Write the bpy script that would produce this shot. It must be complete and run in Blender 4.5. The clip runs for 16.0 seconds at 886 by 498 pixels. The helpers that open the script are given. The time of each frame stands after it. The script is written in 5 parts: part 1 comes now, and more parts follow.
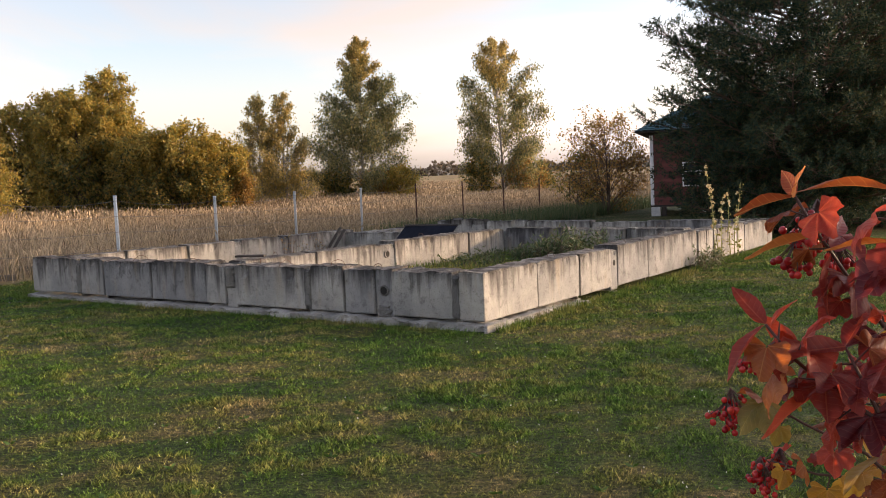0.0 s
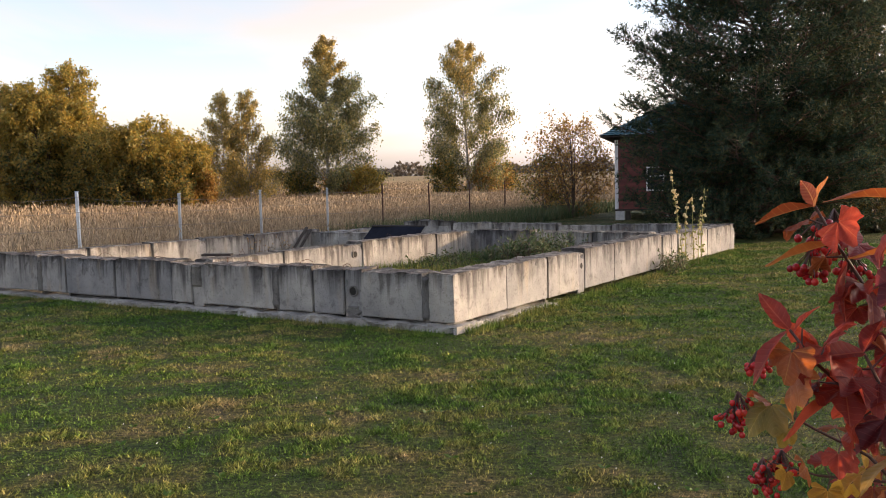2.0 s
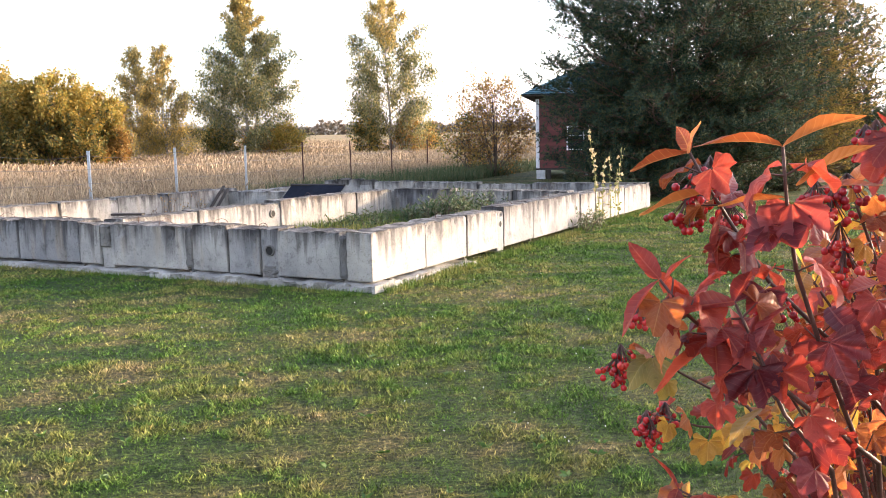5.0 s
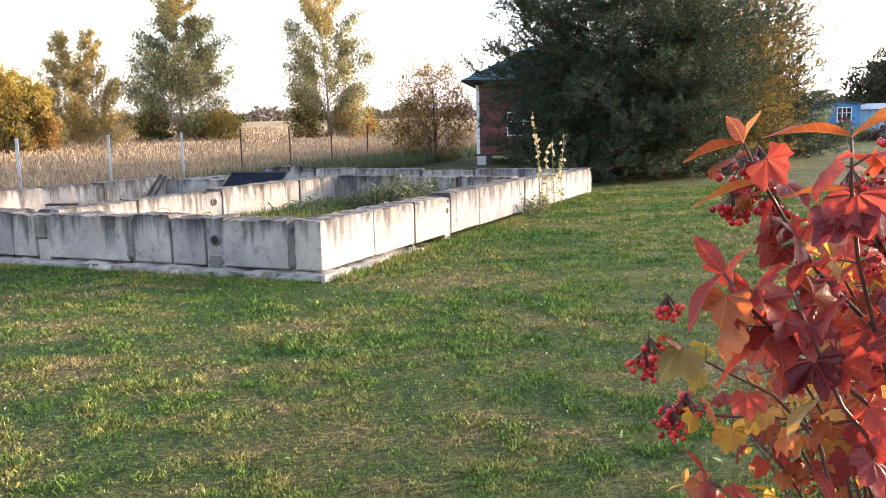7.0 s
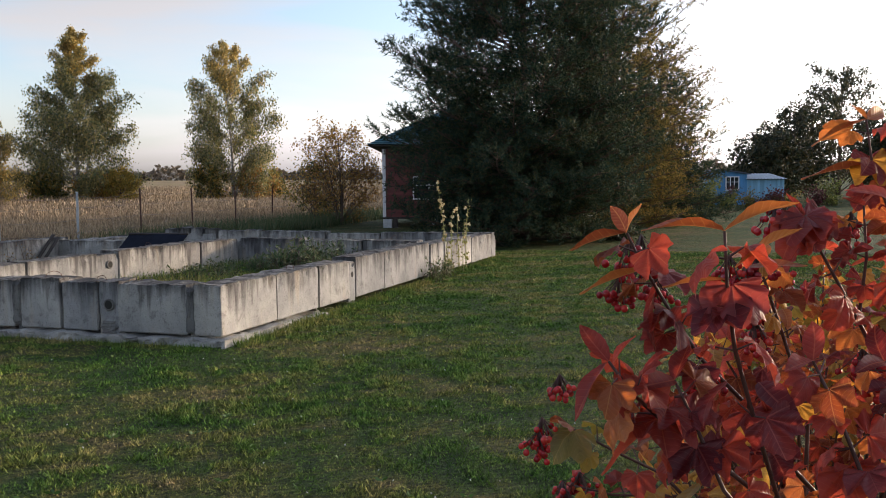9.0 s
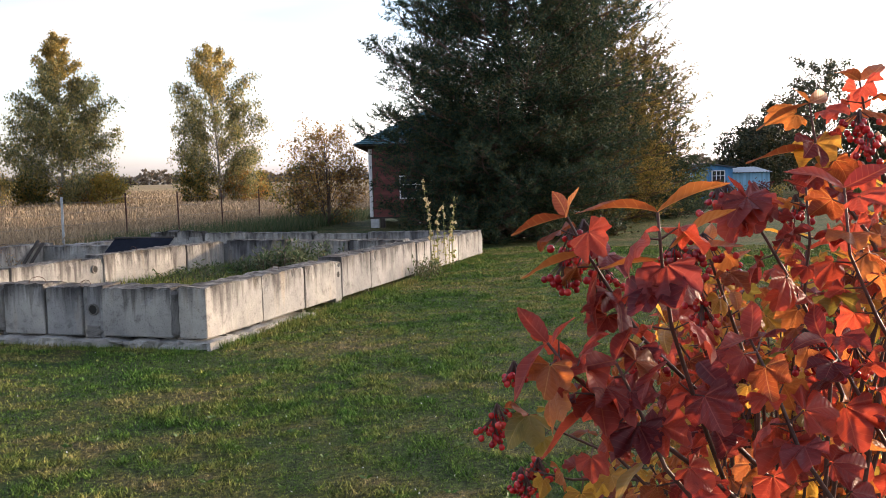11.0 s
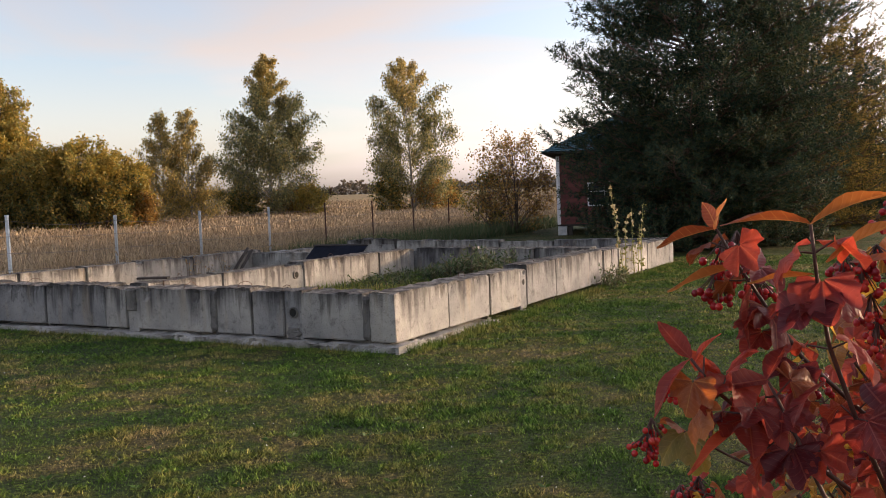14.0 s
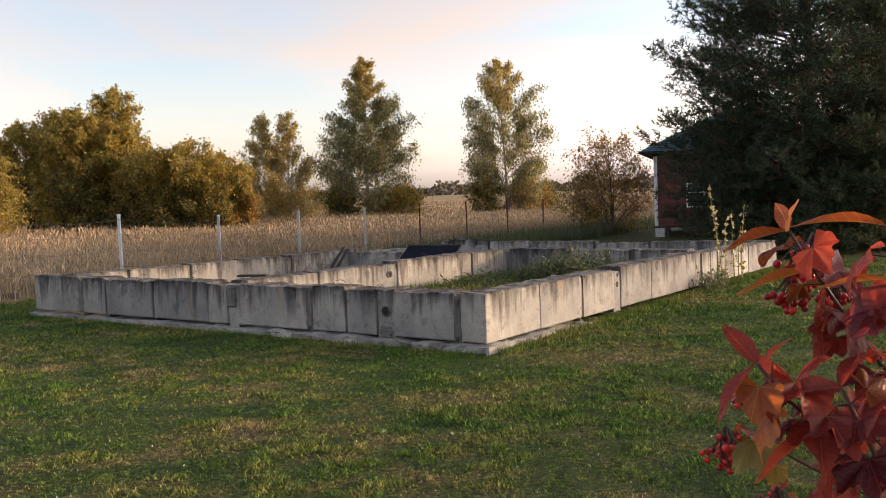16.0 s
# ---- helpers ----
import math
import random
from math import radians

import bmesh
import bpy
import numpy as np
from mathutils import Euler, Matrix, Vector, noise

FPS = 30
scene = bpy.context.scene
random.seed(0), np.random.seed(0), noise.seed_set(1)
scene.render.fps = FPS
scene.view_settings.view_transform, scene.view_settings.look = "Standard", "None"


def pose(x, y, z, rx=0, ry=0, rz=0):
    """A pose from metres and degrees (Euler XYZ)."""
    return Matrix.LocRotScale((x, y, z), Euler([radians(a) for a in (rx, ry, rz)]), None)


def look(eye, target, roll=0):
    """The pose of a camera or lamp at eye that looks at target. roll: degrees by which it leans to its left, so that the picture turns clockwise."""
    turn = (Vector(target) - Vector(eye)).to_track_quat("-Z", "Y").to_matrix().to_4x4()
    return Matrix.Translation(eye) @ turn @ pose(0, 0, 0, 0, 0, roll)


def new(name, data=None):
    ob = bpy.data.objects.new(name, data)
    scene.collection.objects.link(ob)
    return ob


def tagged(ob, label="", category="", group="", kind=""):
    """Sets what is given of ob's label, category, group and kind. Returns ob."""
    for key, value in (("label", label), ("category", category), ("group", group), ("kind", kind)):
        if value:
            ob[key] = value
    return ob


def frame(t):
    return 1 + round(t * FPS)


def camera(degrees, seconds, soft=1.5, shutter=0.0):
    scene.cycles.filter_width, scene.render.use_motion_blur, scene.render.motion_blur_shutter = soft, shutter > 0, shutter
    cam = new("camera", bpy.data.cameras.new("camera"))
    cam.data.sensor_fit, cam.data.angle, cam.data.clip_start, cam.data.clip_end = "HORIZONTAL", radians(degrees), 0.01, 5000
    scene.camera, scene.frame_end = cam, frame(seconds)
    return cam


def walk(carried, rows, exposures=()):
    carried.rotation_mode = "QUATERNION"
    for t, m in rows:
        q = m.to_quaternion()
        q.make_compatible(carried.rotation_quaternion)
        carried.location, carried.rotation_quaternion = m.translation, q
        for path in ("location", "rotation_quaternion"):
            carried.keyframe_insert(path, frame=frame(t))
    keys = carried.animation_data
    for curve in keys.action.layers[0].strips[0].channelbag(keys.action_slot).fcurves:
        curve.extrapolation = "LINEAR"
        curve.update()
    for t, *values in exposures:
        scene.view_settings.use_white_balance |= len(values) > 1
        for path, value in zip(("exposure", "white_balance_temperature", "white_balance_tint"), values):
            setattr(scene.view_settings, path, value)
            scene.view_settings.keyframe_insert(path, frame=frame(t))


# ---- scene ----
cam = camera(54.86, 16.0, 0.9)
# seconds, x, y, z, yaw, pitch, lean
ROWS = [
    (0.0, 0.0000, -0.0000, 1.6734, 0.00, -4.23, 2.32),
    (0.5, -0.0041, -0.0186, 1.6737, -0.02, -4.24, 2.04),
    (1.0, -0.0198, -0.0179, 1.6719, -0.04, -4.24, 1.86),
    (1.5, -0.0641, -0.0243, 1.6762, -0.96, -4.21, 1.61),
    (2.0, -0.0775, -0.0105, 1.6797, -2.45, -4.24, 1.43),
    (2.5, -0.0757, 0.0059, 1.6759, -2.88, -4.25, 1.17),
    (3.0, -0.0741, 0.0066, 1.6765, -2.91, -4.27, 1.11),
    (3.5, -0.0753, -0.0004, 1.6784, -3.89, -4.30, 0.98),
    (4.0, -0.0732, 0.0311, 1.6606, -5.88, -5.27, 1.26),
    (4.5, -0.0334, 0.0297, 1.6581, -7.15, -6.77, 1.22),
    (4.7, 0.0000, 0.0320, 1.6600, -7.19, -6.92, 1.21),
    (6.8, -0.1190, 0.0970, 1.6660, -11.66, -8.09, 1.40),
    (7.0, -0.1232, 0.0975, 1.6701, -11.61, -8.09, 1.40),
    (7.5, -0.1292, 0.0809, 1.6807, -11.89, -7.81, 1.25),
    (8.0, -0.1123, 0.0907, 1.6865, -14.76, -6.48, 0.93),
    (8.5, -0.1112, 0.0832, 1.6946, -16.56, -5.22, 0.54),
    (9.0, -0.1044, 0.0987, 1.6974, -18.00, -4.03, 0.53),
    (9.2, -0.1030, 0.0990, 1.6830, -18.44, -4.02, 0.55),
    (11.3, -0.0500, 0.0660, 1.6830, -18.50, -4.12, 1.80),
    (11.5, -0.0445, 0.0640, 1.6832, -17.90, -4.07, 1.83),
    (12.0, -0.0165, 0.0481, 1.6834, -15.94, -3.84, 1.83),
    (12.5, -0.0029, 0.0529, 1.6815, -13.90, -3.79, 1.89),
    (13.0, 0.0140, 0.0627, 1.6850, -12.26, -3.69, 1.93),
    (13.5, -0.0075, 0.0381, 1.6864, -10.56, -3.53, 1.98),
    (14.0, -0.0099, 0.0408, 1.6880, -6.11, -3.19, 2.21),
    (14.5, 0.0021, 0.0465, 1.6838, -3.01, -3.03, 2.31),
    (15.0, 0.0017, 0.0275, 1.6868, -1.15, -2.98, 2.31),
    (15.5, 0.0195, 0.0293, 1.6866, -0.14, -2.93, 2.24),
    (16.0, 0.0251, 0.0310, 1.6858, 0.23, -2.91, 2.04)
]
EXPOSURES = [(0, 1.47, 7650, 18), (2, 1.57, 7450, 17), (3, 1.77, 7150, 16), (3.5, 2.1, 7000, 15), (4, 2.42, 6850, 15), (4.5, 2.65, 6750, 15), (7, 2.65, 6700, 15), (8, 2.15, 6600, 13), (9, 1.15, 6450, 11), (9.5, 1.2, 6500, 12), (11.3, 1.7, 6850, 14), (12.5, 1.62, 7000, 16), (13.5, 1.47, 7150, 17), (14, 1.22, 7400, 18), (14.5, 1.2, 7600, 18), (15, 1.32, 7700, 18), (16, 1.39, 7750, 18)]
walk(cam, [(t, pose(x, y, z, 90 + pitch, 0, yaw) @ pose(0, 0, 0, 0, 0, -lean)) for t, x, y, z, yaw, pitch, lean in ROWS], EXPOSURES)

# ---- light: a low evening sun from the right, clear pale sky ----
SUN = Vector((0.97, 0.17, 0.155)).normalized()
world = bpy.data.worlds.new("evening_sky")
scene.world = world
world.use_nodes = True
wn = world.node_tree.nodes
sky = wn.new("ShaderNodeTexSky")
sky.sky_type, sky.sun_disc = "NISHITA", False
sky.sun_elevation = math.asin(SUN.z)
sky.sun_rotation = math.atan2(SUN.x, SUN.y)
sky.air_density, sky.dust_density, sky.ozone_density = 1.0, 2.5, 3.0
wl = world.node_tree.links
# thin evening haze and faint streaks of high cloud: the sky's own colour, partly greyed
tcw, mpw, nzw = wn.new("ShaderNodeTexCoord"), wn.new("ShaderNodeMapping"), wn.new("ShaderNodeTexNoise")
mpw.inputs["Scale"].default_value, mpw.inputs["Rotation"].default_value = (1.6, 3.2, 7.0), (0.1, 0.25, 0.5)
nzw.inputs["Scale"].default_value, nzw.inputs["Detail"].default_value, nzw.inputs["Distortion"].default_value = 1.3, 6, 0.6
wl.new(tcw.outputs["Generated"], mpw.inputs[0])
wl.new(mpw.outputs[0], nzw.inputs["Vector"])
streak = wn.new("ShaderNodeMapRange")
streak.inputs[1].default_value, streak.inputs[2].default_value, streak.inputs[3].default_value, streak.inputs[4].default_value = 0.40, 0.68, 0.30, 0.88
wl.new(nzw.outputs["Fac"], streak.inputs[0])
bw, tint, veil = wn.new("ShaderNodeRGBToBW"), wn.new("ShaderNodeMix"), wn.new("ShaderNodeMix")
tint.data_type = veil.data_type = "RGBA"
tint.blend_type, tint.inputs[0].default_value, tint.inputs[7].default_value = "MULTIPLY", 1.0, (1.08, 1.0, 0.99, 1)
wl.new(sky.outputs[0], bw.inputs[0])
pass_on = tint.inputs[6]
# the pale band of haze low over the horizon
sepw, low = wn.new("ShaderNodeSeparateXYZ"), wn.new("ShaderNodeMapRange")
low.interpolation_type = "SMOOTHSTEP"
low.inputs[1].default_value, low.inputs[2].default_value, low.inputs[3].default_value, low.inputs[4].default_value = 0.0, 0.20, 1.48, 1.0
wl.new(tcw.outputs["Generated"], sepw.inputs[0])
wl.new(sepw.outputs[2], low.inputs[0])
glow = wn.new("ShaderNodeMath")
glow.operation = "MULTIPLY"
wl.new(bw.outputs[0], glow.inputs[0])
wl.new(low.outputs[0], glow.inputs[1])
wl.new(glow.outputs[0], pass_on)
cover = wn.new("ShaderNodeMapRange")
cover.inputs[1].default_value, cover.inputs[2].default_value, cover.inputs[3].default_value, cover.inputs[4].default_value = 1.0, 1.65, 0.0, 0.45
wl.new(low.outputs[0], cover.inputs[0])
both = wn.new("ShaderNodeMath")
both.operation, both.use_clamp = "ADD", True
wl.new(streak.outputs[0], both.inputs[0])
wl.new(cover.outputs[0], both.inputs[1])
wl.new(both.outputs[0], veil.inputs[0])
wl.new(sky.outputs[0], veil.inputs[6])
wl.new(tint.outputs[2], veil.inputs[7])
wl.new(veil.outputs[2], wn["Background"].inputs[0])
wn["Background"].inputs[1].default_value = 0.21
sun = new("sun", bpy.data.lights.new("sun", "SUN"))
sun.data.energy, sun.data.angle, sun.data.color = 1.5, radians(0.6), (1.0, 0.74, 0.47)
sun.matrix_world = look(SUN * 80, (0, 0, 0))

# ---- materials ----
def mat(name):
    m = bpy.data.materials.new(name)
    m.use_nodes = True
    return m, m.node_tree.nodes, m.node_tree.links, m.node_tree.nodes["Principled BSDF"]


def noise_at(n, l, scale, detail=4.0, rough=0.6, stretch=(1, 1, 1), space="Object", warp=0.0):
    tc, mp, tx = n.new("ShaderNodeTexCoord"), n.new("ShaderNodeMapping"), n.new("ShaderNodeTexNoise")
    mp.inputs["Scale"].default_value = stretch
    tx.inputs["Scale"].default_value, tx.inputs["Detail"].default_value = scale, detail
    tx.inputs["Roughness"].default_value, tx.inputs["Distortion"].default_value = rough, warp
    if space == "World":
        geo = n.new("ShaderNodeNewGeometry")
        l.new(geo.outputs["Position"], mp.inputs[0])
    else:
        l.new(tc.outputs[space], mp.inputs[0])
    l.new(mp.outputs[0], tx.inputs["Vector"])
    return tx.outputs["Fac"]


def ramp(n, l, fac, stops):
    r = n.new("ShaderNodeValToRGB")
    e = r.color_ramp.elements
    while len(e) < len(stops):
        e.new(0.5)
    for k, (p, c) in zip(e, stops):
        k.position, k.color = p, (*c, 1)
    l.new(fac, r.inputs[0])
    return r.outputs[0]


def blend(n, l, a, b, fac, kind="MIX"):
    x = n.new("ShaderNodeMix")
    x.data_type, x.blend_type = "RGBA", kind
    for sock, v in ((x.inputs[0], fac), (x.inputs[6], a), (x.inputs[7], b)):
        if isinstance(v, (int, float)):
            sock.default_value = v
        elif isinstance(v, tuple):
            sock.default_value = (*v, 1)
        else:
            l.new(v, sock)
    return x.outputs[2]


def bump(n, l, bsdf, height, strength=0.4, dist=0.01):
    b = n.new("ShaderNodeBump")
    b.inputs["Strength"].default_value, b.inputs["Distance"].default_value = strength, dist
    l.new(height, b.inputs["Height"])
    l.new(b.outputs[0], bsdf.inputs["Normal"])


def plain(name, c1, c2, scale=8.0, rough=0.7, metal=0.0, relief=0.2, stretch=(1, 1, 1), spread=0.18):
    """A two-tone surface with fine relief and a slight difference from piece to piece."""
    m, n, l, b = mat(name)
    big = ramp(n, l, noise_at(n, l, scale, 5, 0.6, stretch), [(0.3, c1), (0.7, c2)])
    info = n.new("ShaderNodeObjectInfo")
    hsv = n.new("ShaderNodeHueSaturation")
    mr = n.new("ShaderNodeMapRange")
    mr.inputs[3].default_value, mr.inputs[4].default_value = 1 - spread, 1 + spread
    l.new(info.outputs["Random"], mr.inputs[0])
    l.new(mr.outputs[0], hsv.inputs["Value"])
    l.new(big, hsv.inputs["Color"])
    l.new(hsv.outputs[0], b.inputs["Base Color"])
    b.inputs["Roughness"].default_value, b.inputs["Metallic"].default_value = rough, metal
    if relief:
        bump(n, l, b, noise_at(n, l, scale * 6, 4, 0.7, stretch), relief, 0.01)
    return m


def leafy(name, tones, thin=0.35, rough=0.55, by="island", patch=0.0):
    """Leaves: tone by leaf, part of the light passes through."""
    m, n, l, b = mat(name)
    if by == "island":
        f = n.new("ShaderNodeNewGeometry").outputs["Random Per Island"]
    else:
        f = n.new("ShaderNodeObjectInfo").outputs["Random"]
    if patch:
        mth = n.new("ShaderNodeMath")
        mth.operation = "MULTIPLY_ADD"
        l.new(noise_at(n, l, patch, 2, 0.5, (1, 1, 1), "World"), mth.inputs[0])
        mth.inputs[1].default_value = 1.5
        sub = n.new("ShaderNodeMath")
        sub.operation = "MULTIPLY_ADD"
        l.new(f, sub.inputs[0])
        sub.inputs[1].default_value, sub.inputs[2].default_value = 0.5, -0.5
        l.new(sub.outputs[0], mth.inputs[2])
        f = mth.outputs[0]
    k = len(tones)
    col = ramp(n, l, f, [((i + 0.5) / k, t) for i, t in enumerate(tones)])
    fine = noise_at(n, l, 30, 4, 0.6)
    col = blend(n, l, col, ramp(n, l, fine, [(0.35, (0.62, 0.58, 0.55)), (0.65, (1.0, 1.0, 1.0))]), 0.6, "MULTIPLY")
    l.new(col, b.inputs["Base Color"])
    b.inputs["Roughness"].default_value = rough
    tr = n.new("ShaderNodeBsdfTranslucent")
    l.new(col, tr.inputs[0])
    mx = n.new("ShaderNodeMixShader")
    mx.inputs[0].default_value = thin
    l.new(b.outputs[0], mx.inputs[1])
    l.new(tr.outputs[0], mx.inputs[2])
    l.new(mx.outputs[0], n["Material Output"].inputs[0])
    return m


def concrete(name, light, dark, streak=0.6, warm=(0.36, 0.29, 0.21)):
    """Weathered precast concrete: cloudy mottling, run-off streaks hanging from the arris, lichen-dark blotches, pores."""
    m, n, l, b = mat(name)
    base = ramp(n, l, noise_at(n, l, 1.7, 8, 0.68, (1, 1, 1), "World"), [(0.34, dark), (0.5, tuple((p + q) / 2 for p, q in zip(dark, light))), (0.66, light)])
    info = n.new("ShaderNodeObjectInfo")
    base = blend(n, l, base, ramp(n, l, info.outputs["Random"], [(0.0, (0.70, 0.71, 0.74)), (0.5, (0.92, 0.91, 0.89)), (1.0, (1.08, 1.05, 1.0))]), 1.0, "MULTIPLY")
    geo = n.new("ShaderNodeNewGeometry")
    sep = n.new("ShaderNodeSeparateXYZ")
    l.new(geo.outputs["Position"], sep.inputs[0])

    def runs(scale, lo, hi, seat, amount, tone, length):
        """Dark runs: strong at the top, reaching down by their own length."""
        nonlocal base
        run = noise_at(n, l, scale, 5, 0.62, (1, 1, 0.05), "World", seat)
        high = n.new("ShaderNodeMapRange")
        high.inputs[1].default_value, high.inputs[2].default_value = 0.70 - length, 0.70
        high.inputs[3].default_value, high.inputs[4].default_value = -0.22, 0.12
        l.new(sep.outputs[2], high.inputs[0])
        add = n.new("ShaderNodeMath")
        add.operation = "ADD"
        l.new(run, add.inputs[0])
        l.new(high.outputs[0], add.inputs[1])
        st = n.new("ShaderNodeMapRange")
        st.inputs[1].default_value, st.inputs[2].default_value, st.inputs[4].default_value = lo, hi, amount
        l.new(add.outputs[0], st.inputs[0])
        base = blend(n, l, base, tone, st.outputs[0], "MULTIPLY")
    runs(4.5, 0.50, 0.66, 0.2, streak, (0.30, 0.29, 0.30), 0.75)
    runs(13.0, 0.54, 0.68, 0.1, streak * 0.8, (0.42, 0.40, 0.38), 0.55)
    runs(2.0, 0.55, 0.70, 0.5, streak * 0.9, (0.34, 0.34, 0.36), 0.30)
    rust = ramp(n, l, noise_at(n, l, 2.6, 3, 0.5, (2.0, 2.0, 0.4), "World"), [(0.58, (0, 0, 0)), (0.75, (0.45, 0.45, 0.45))])
    base = blend(n, l, base, warm, rust)
    blot = ramp(n, l, noise_at(n, l, 6.5, 6, 0.75, (1, 1, 1), "World"), [(0.34, (0.45, 0.44, 0.44)), (0.46, (1, 1, 1)), (0.62, (1, 1, 1)), (0.72, (1.18, 1.16, 1.12))])
    base = blend(n, l, base, blot, 0.75, "MULTIPLY")
    pore = ramp(n, l, noise_at(n, l, 60, 3, 0.7, (1, 1, 1), "World"), [(0.32, (0.45, 0.44, 0.42)), (0.43, (1, 1, 1))])
    base = blend(n, l, base, pore, 0.85, "MULTIPLY")
    l.new(base, b.inputs["Base Color"])
    b.inputs["Roughness"].default_value = 0.92
    add = n.new("ShaderNodeMath")
    add.operation = "ADD"
    l.new(noise_at(n, l, 14, 6, 0.7, (1, 1, 1), "World"), add.inputs[0])
    l.new(noise_at(n, l, 70, 3, 0.7, (1, 1, 1), "World"), add.inputs[1])
    bump(n, l, b, add.outputs[0], 0.6, 0.014)
    return m


def turf(name, blades):
    """Mown lawn: fresh green, tired olive and straw patches; the blades take the same patches."""
    m, n, l, b = mat(name)
    big = noise_at(n, l, 0.42, 5, 0.62, (1, 1.5, 1), "World", 0.4)
    mid = noise_at(n, l, 2.3, 4, 0.65, (1, 1.3, 1), "World", 0.3)
    add = n.new("ShaderNodeMath")
    add.operation = "MULTIPLY_ADD"
    l.new(mid, add.inputs[0])
    add.inputs[1].default_value = 0.75
    l.new(big, add.inputs[2])
    f = n.new("ShaderNodeMath")
    f.operation = "MULTIPLY"
    f.inputs[1].default_value = 0.58
    l.new(add.outputs[0], f.inputs[0])
    # Ground takes a darkened copy of the blade colour: shade between blades painted in.
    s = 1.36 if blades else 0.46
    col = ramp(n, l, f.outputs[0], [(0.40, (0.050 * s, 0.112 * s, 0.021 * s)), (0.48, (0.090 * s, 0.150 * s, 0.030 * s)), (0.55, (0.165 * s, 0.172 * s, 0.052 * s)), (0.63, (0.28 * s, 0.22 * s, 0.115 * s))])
    speck = noise_at(n, l, 17, 3, 0.7, (1, 1.6, 1), "World", 0.5)
    col = blend(n, l, col, ramp(n, l, speck, [(0.36, (0.36, 0.42, 0.36)), (0.50, (0.95, 0.97, 0.95)), (0.64, (1.8, 1.65, 1.5))]), 0.9, "MULTIPLY")
    if blades:
        rnd = n.new("ShaderNodeNewGeometry").outputs["Random Per Island"]
        col = blend(n, l, col, ramp(n, l, rnd, [(0.0, (0.34, 0.38, 0.32)), (0.4, (0.78, 0.80, 0.76)), (0.8, (1.15, 1.12, 1.05)), (1.0, (1.5, 1.38, 1.3))]), 1.0, "MULTIPLY")
    else:
        grain = noise_at(n, l, 30, 6, 0.8, (1, 1.5, 1), "World", 0.6)
        col = blend(n, l, col, ramp(n, l, grain, [(0.36, (0.16, 0.18, 0.14)), (0.5, (0.8, 0.82, 0.78)), (0.64, (1.7, 1.6, 1.45))]), 1.0, "MULTIPLY")
        bump(n, l, b, grain, 0.8, 0.05)
    l.new(col, b.inputs["Base Color"])
    b.inputs["Roughness"].default_value = 0.8
    b.inputs["Specular IOR Level"].default_value = 0.2
    return m


def straw(name, tones, grain=True):
    m, n, l, b = mat(name)
    f = noise_at(n, l, 0.12, 5, 0.6, (1, 1, 1), "World")
    col = ramp(n, l, f, [(0.3, tones[0]), (0.5, tones[1]), (0.7, tones[2])])
    rnd = n.new("ShaderNodeNewGeometry").outputs["Random Per Island"]
    col = blend(n, l, col, ramp(n, l, rnd, [(0.0, (0.45, 0.42, 0.4)), (0.5, (1, 1, 1)), (1.0, (1.35, 1.28, 1.15))]), 1.0 if grain else 0.0, "MULTIPLY")
    l.new(col, b.inputs["Base Color"])
    b.inputs["Roughness"].default_value = 0.85
    return m


M_CONC = concrete("weathered_concrete", (0.41, 0.398, 0.378), (0.225, 0.226, 0.228), 0.95)
M_MORTAR = concrete("rough_mortar", (0.24, 0.23, 0.215), (0.12, 0.115, 0.11), 0.8)
M_FOOT = concrete("footing_concrete", (0.60, 0.58, 0.54), (0.27, 0.265, 0.25), 0.1)
M_LAWN, M_BLADE = turf("shaded_lawn_soil", False), turf("grass_blade", True)
M_STRAW = straw("dry_field_grass", [(0.25, 0.180, 0.115), (0.37, 0.280, 0.185), (0.46, 0.365, 0.255)])
M_WEED = straw("field_weeds", [(0.10, 0.075, 0.035), (0.16, 0.11, 0.05), (0.14, 0.13, 0.05)])
M_STEEL = plain("galvanised_steel", (0.38, 0.44, 0.50), (0.52, 0.58, 0.63), 20, 0.45, 0.5)
M_RUST = plain("rusty_steel", (0.05, 0.03, 0.025), (0.11, 0.055, 0.04), 18, 0.8, 0.2)
M_WIRE = plain("fence_wire", (0.10, 0.09, 0.085), (0.2, 0.18, 0.16), 30, 0.6, 0.6)
M_BARK = plain("bark", (0.06, 0.045, 0.035), (0.14, 0.10, 0.075), 14, 0.9, 0, 0.6, (1, 1, 0.3))
M_PBARK = plain("pine_bark", (0.045, 0.03, 0.024), (0.12, 0.07, 0.05), 9, 0.9, 0, 0.8, (1, 1, 0.35))
M_BIRCHBARK = plain("birch_bark", (0.16, 0.14, 0.12), (0.5, 0.47, 0.43), 5, 0.8, 0, 0.3, (1, 1, 2.5))


# ---- building helpers ----
def link_mesh(name, verts, faces, material, parent=None, label="", smooth=False):
    me = bpy.data.meshes.new(name)
    me.from_pydata(verts, [], faces)
    me.materials.append(material)
    if smooth:
        me.shade_smooth()
    ob = new(name, me)
    ob.parent = parent
    return tagged(ob, label)


def part(name, bm, material, parent=None, label="", smooth=False):
    me = bpy.data.meshes.new(name)
    bm.to_mesh(me)
    bm.free()
    me.materials.append(material)
    if smooth:
        me.shade_smooth()
    ob = new(name, me)
    ob.parent = parent
    return tagged(ob, label)


def thing(name, m, label, category, group="", kind=""):
    e = new(name)
    e.empty_display_size = 0.2
    e.matrix_world = m
    return tagged(e, label, category, group, kind)


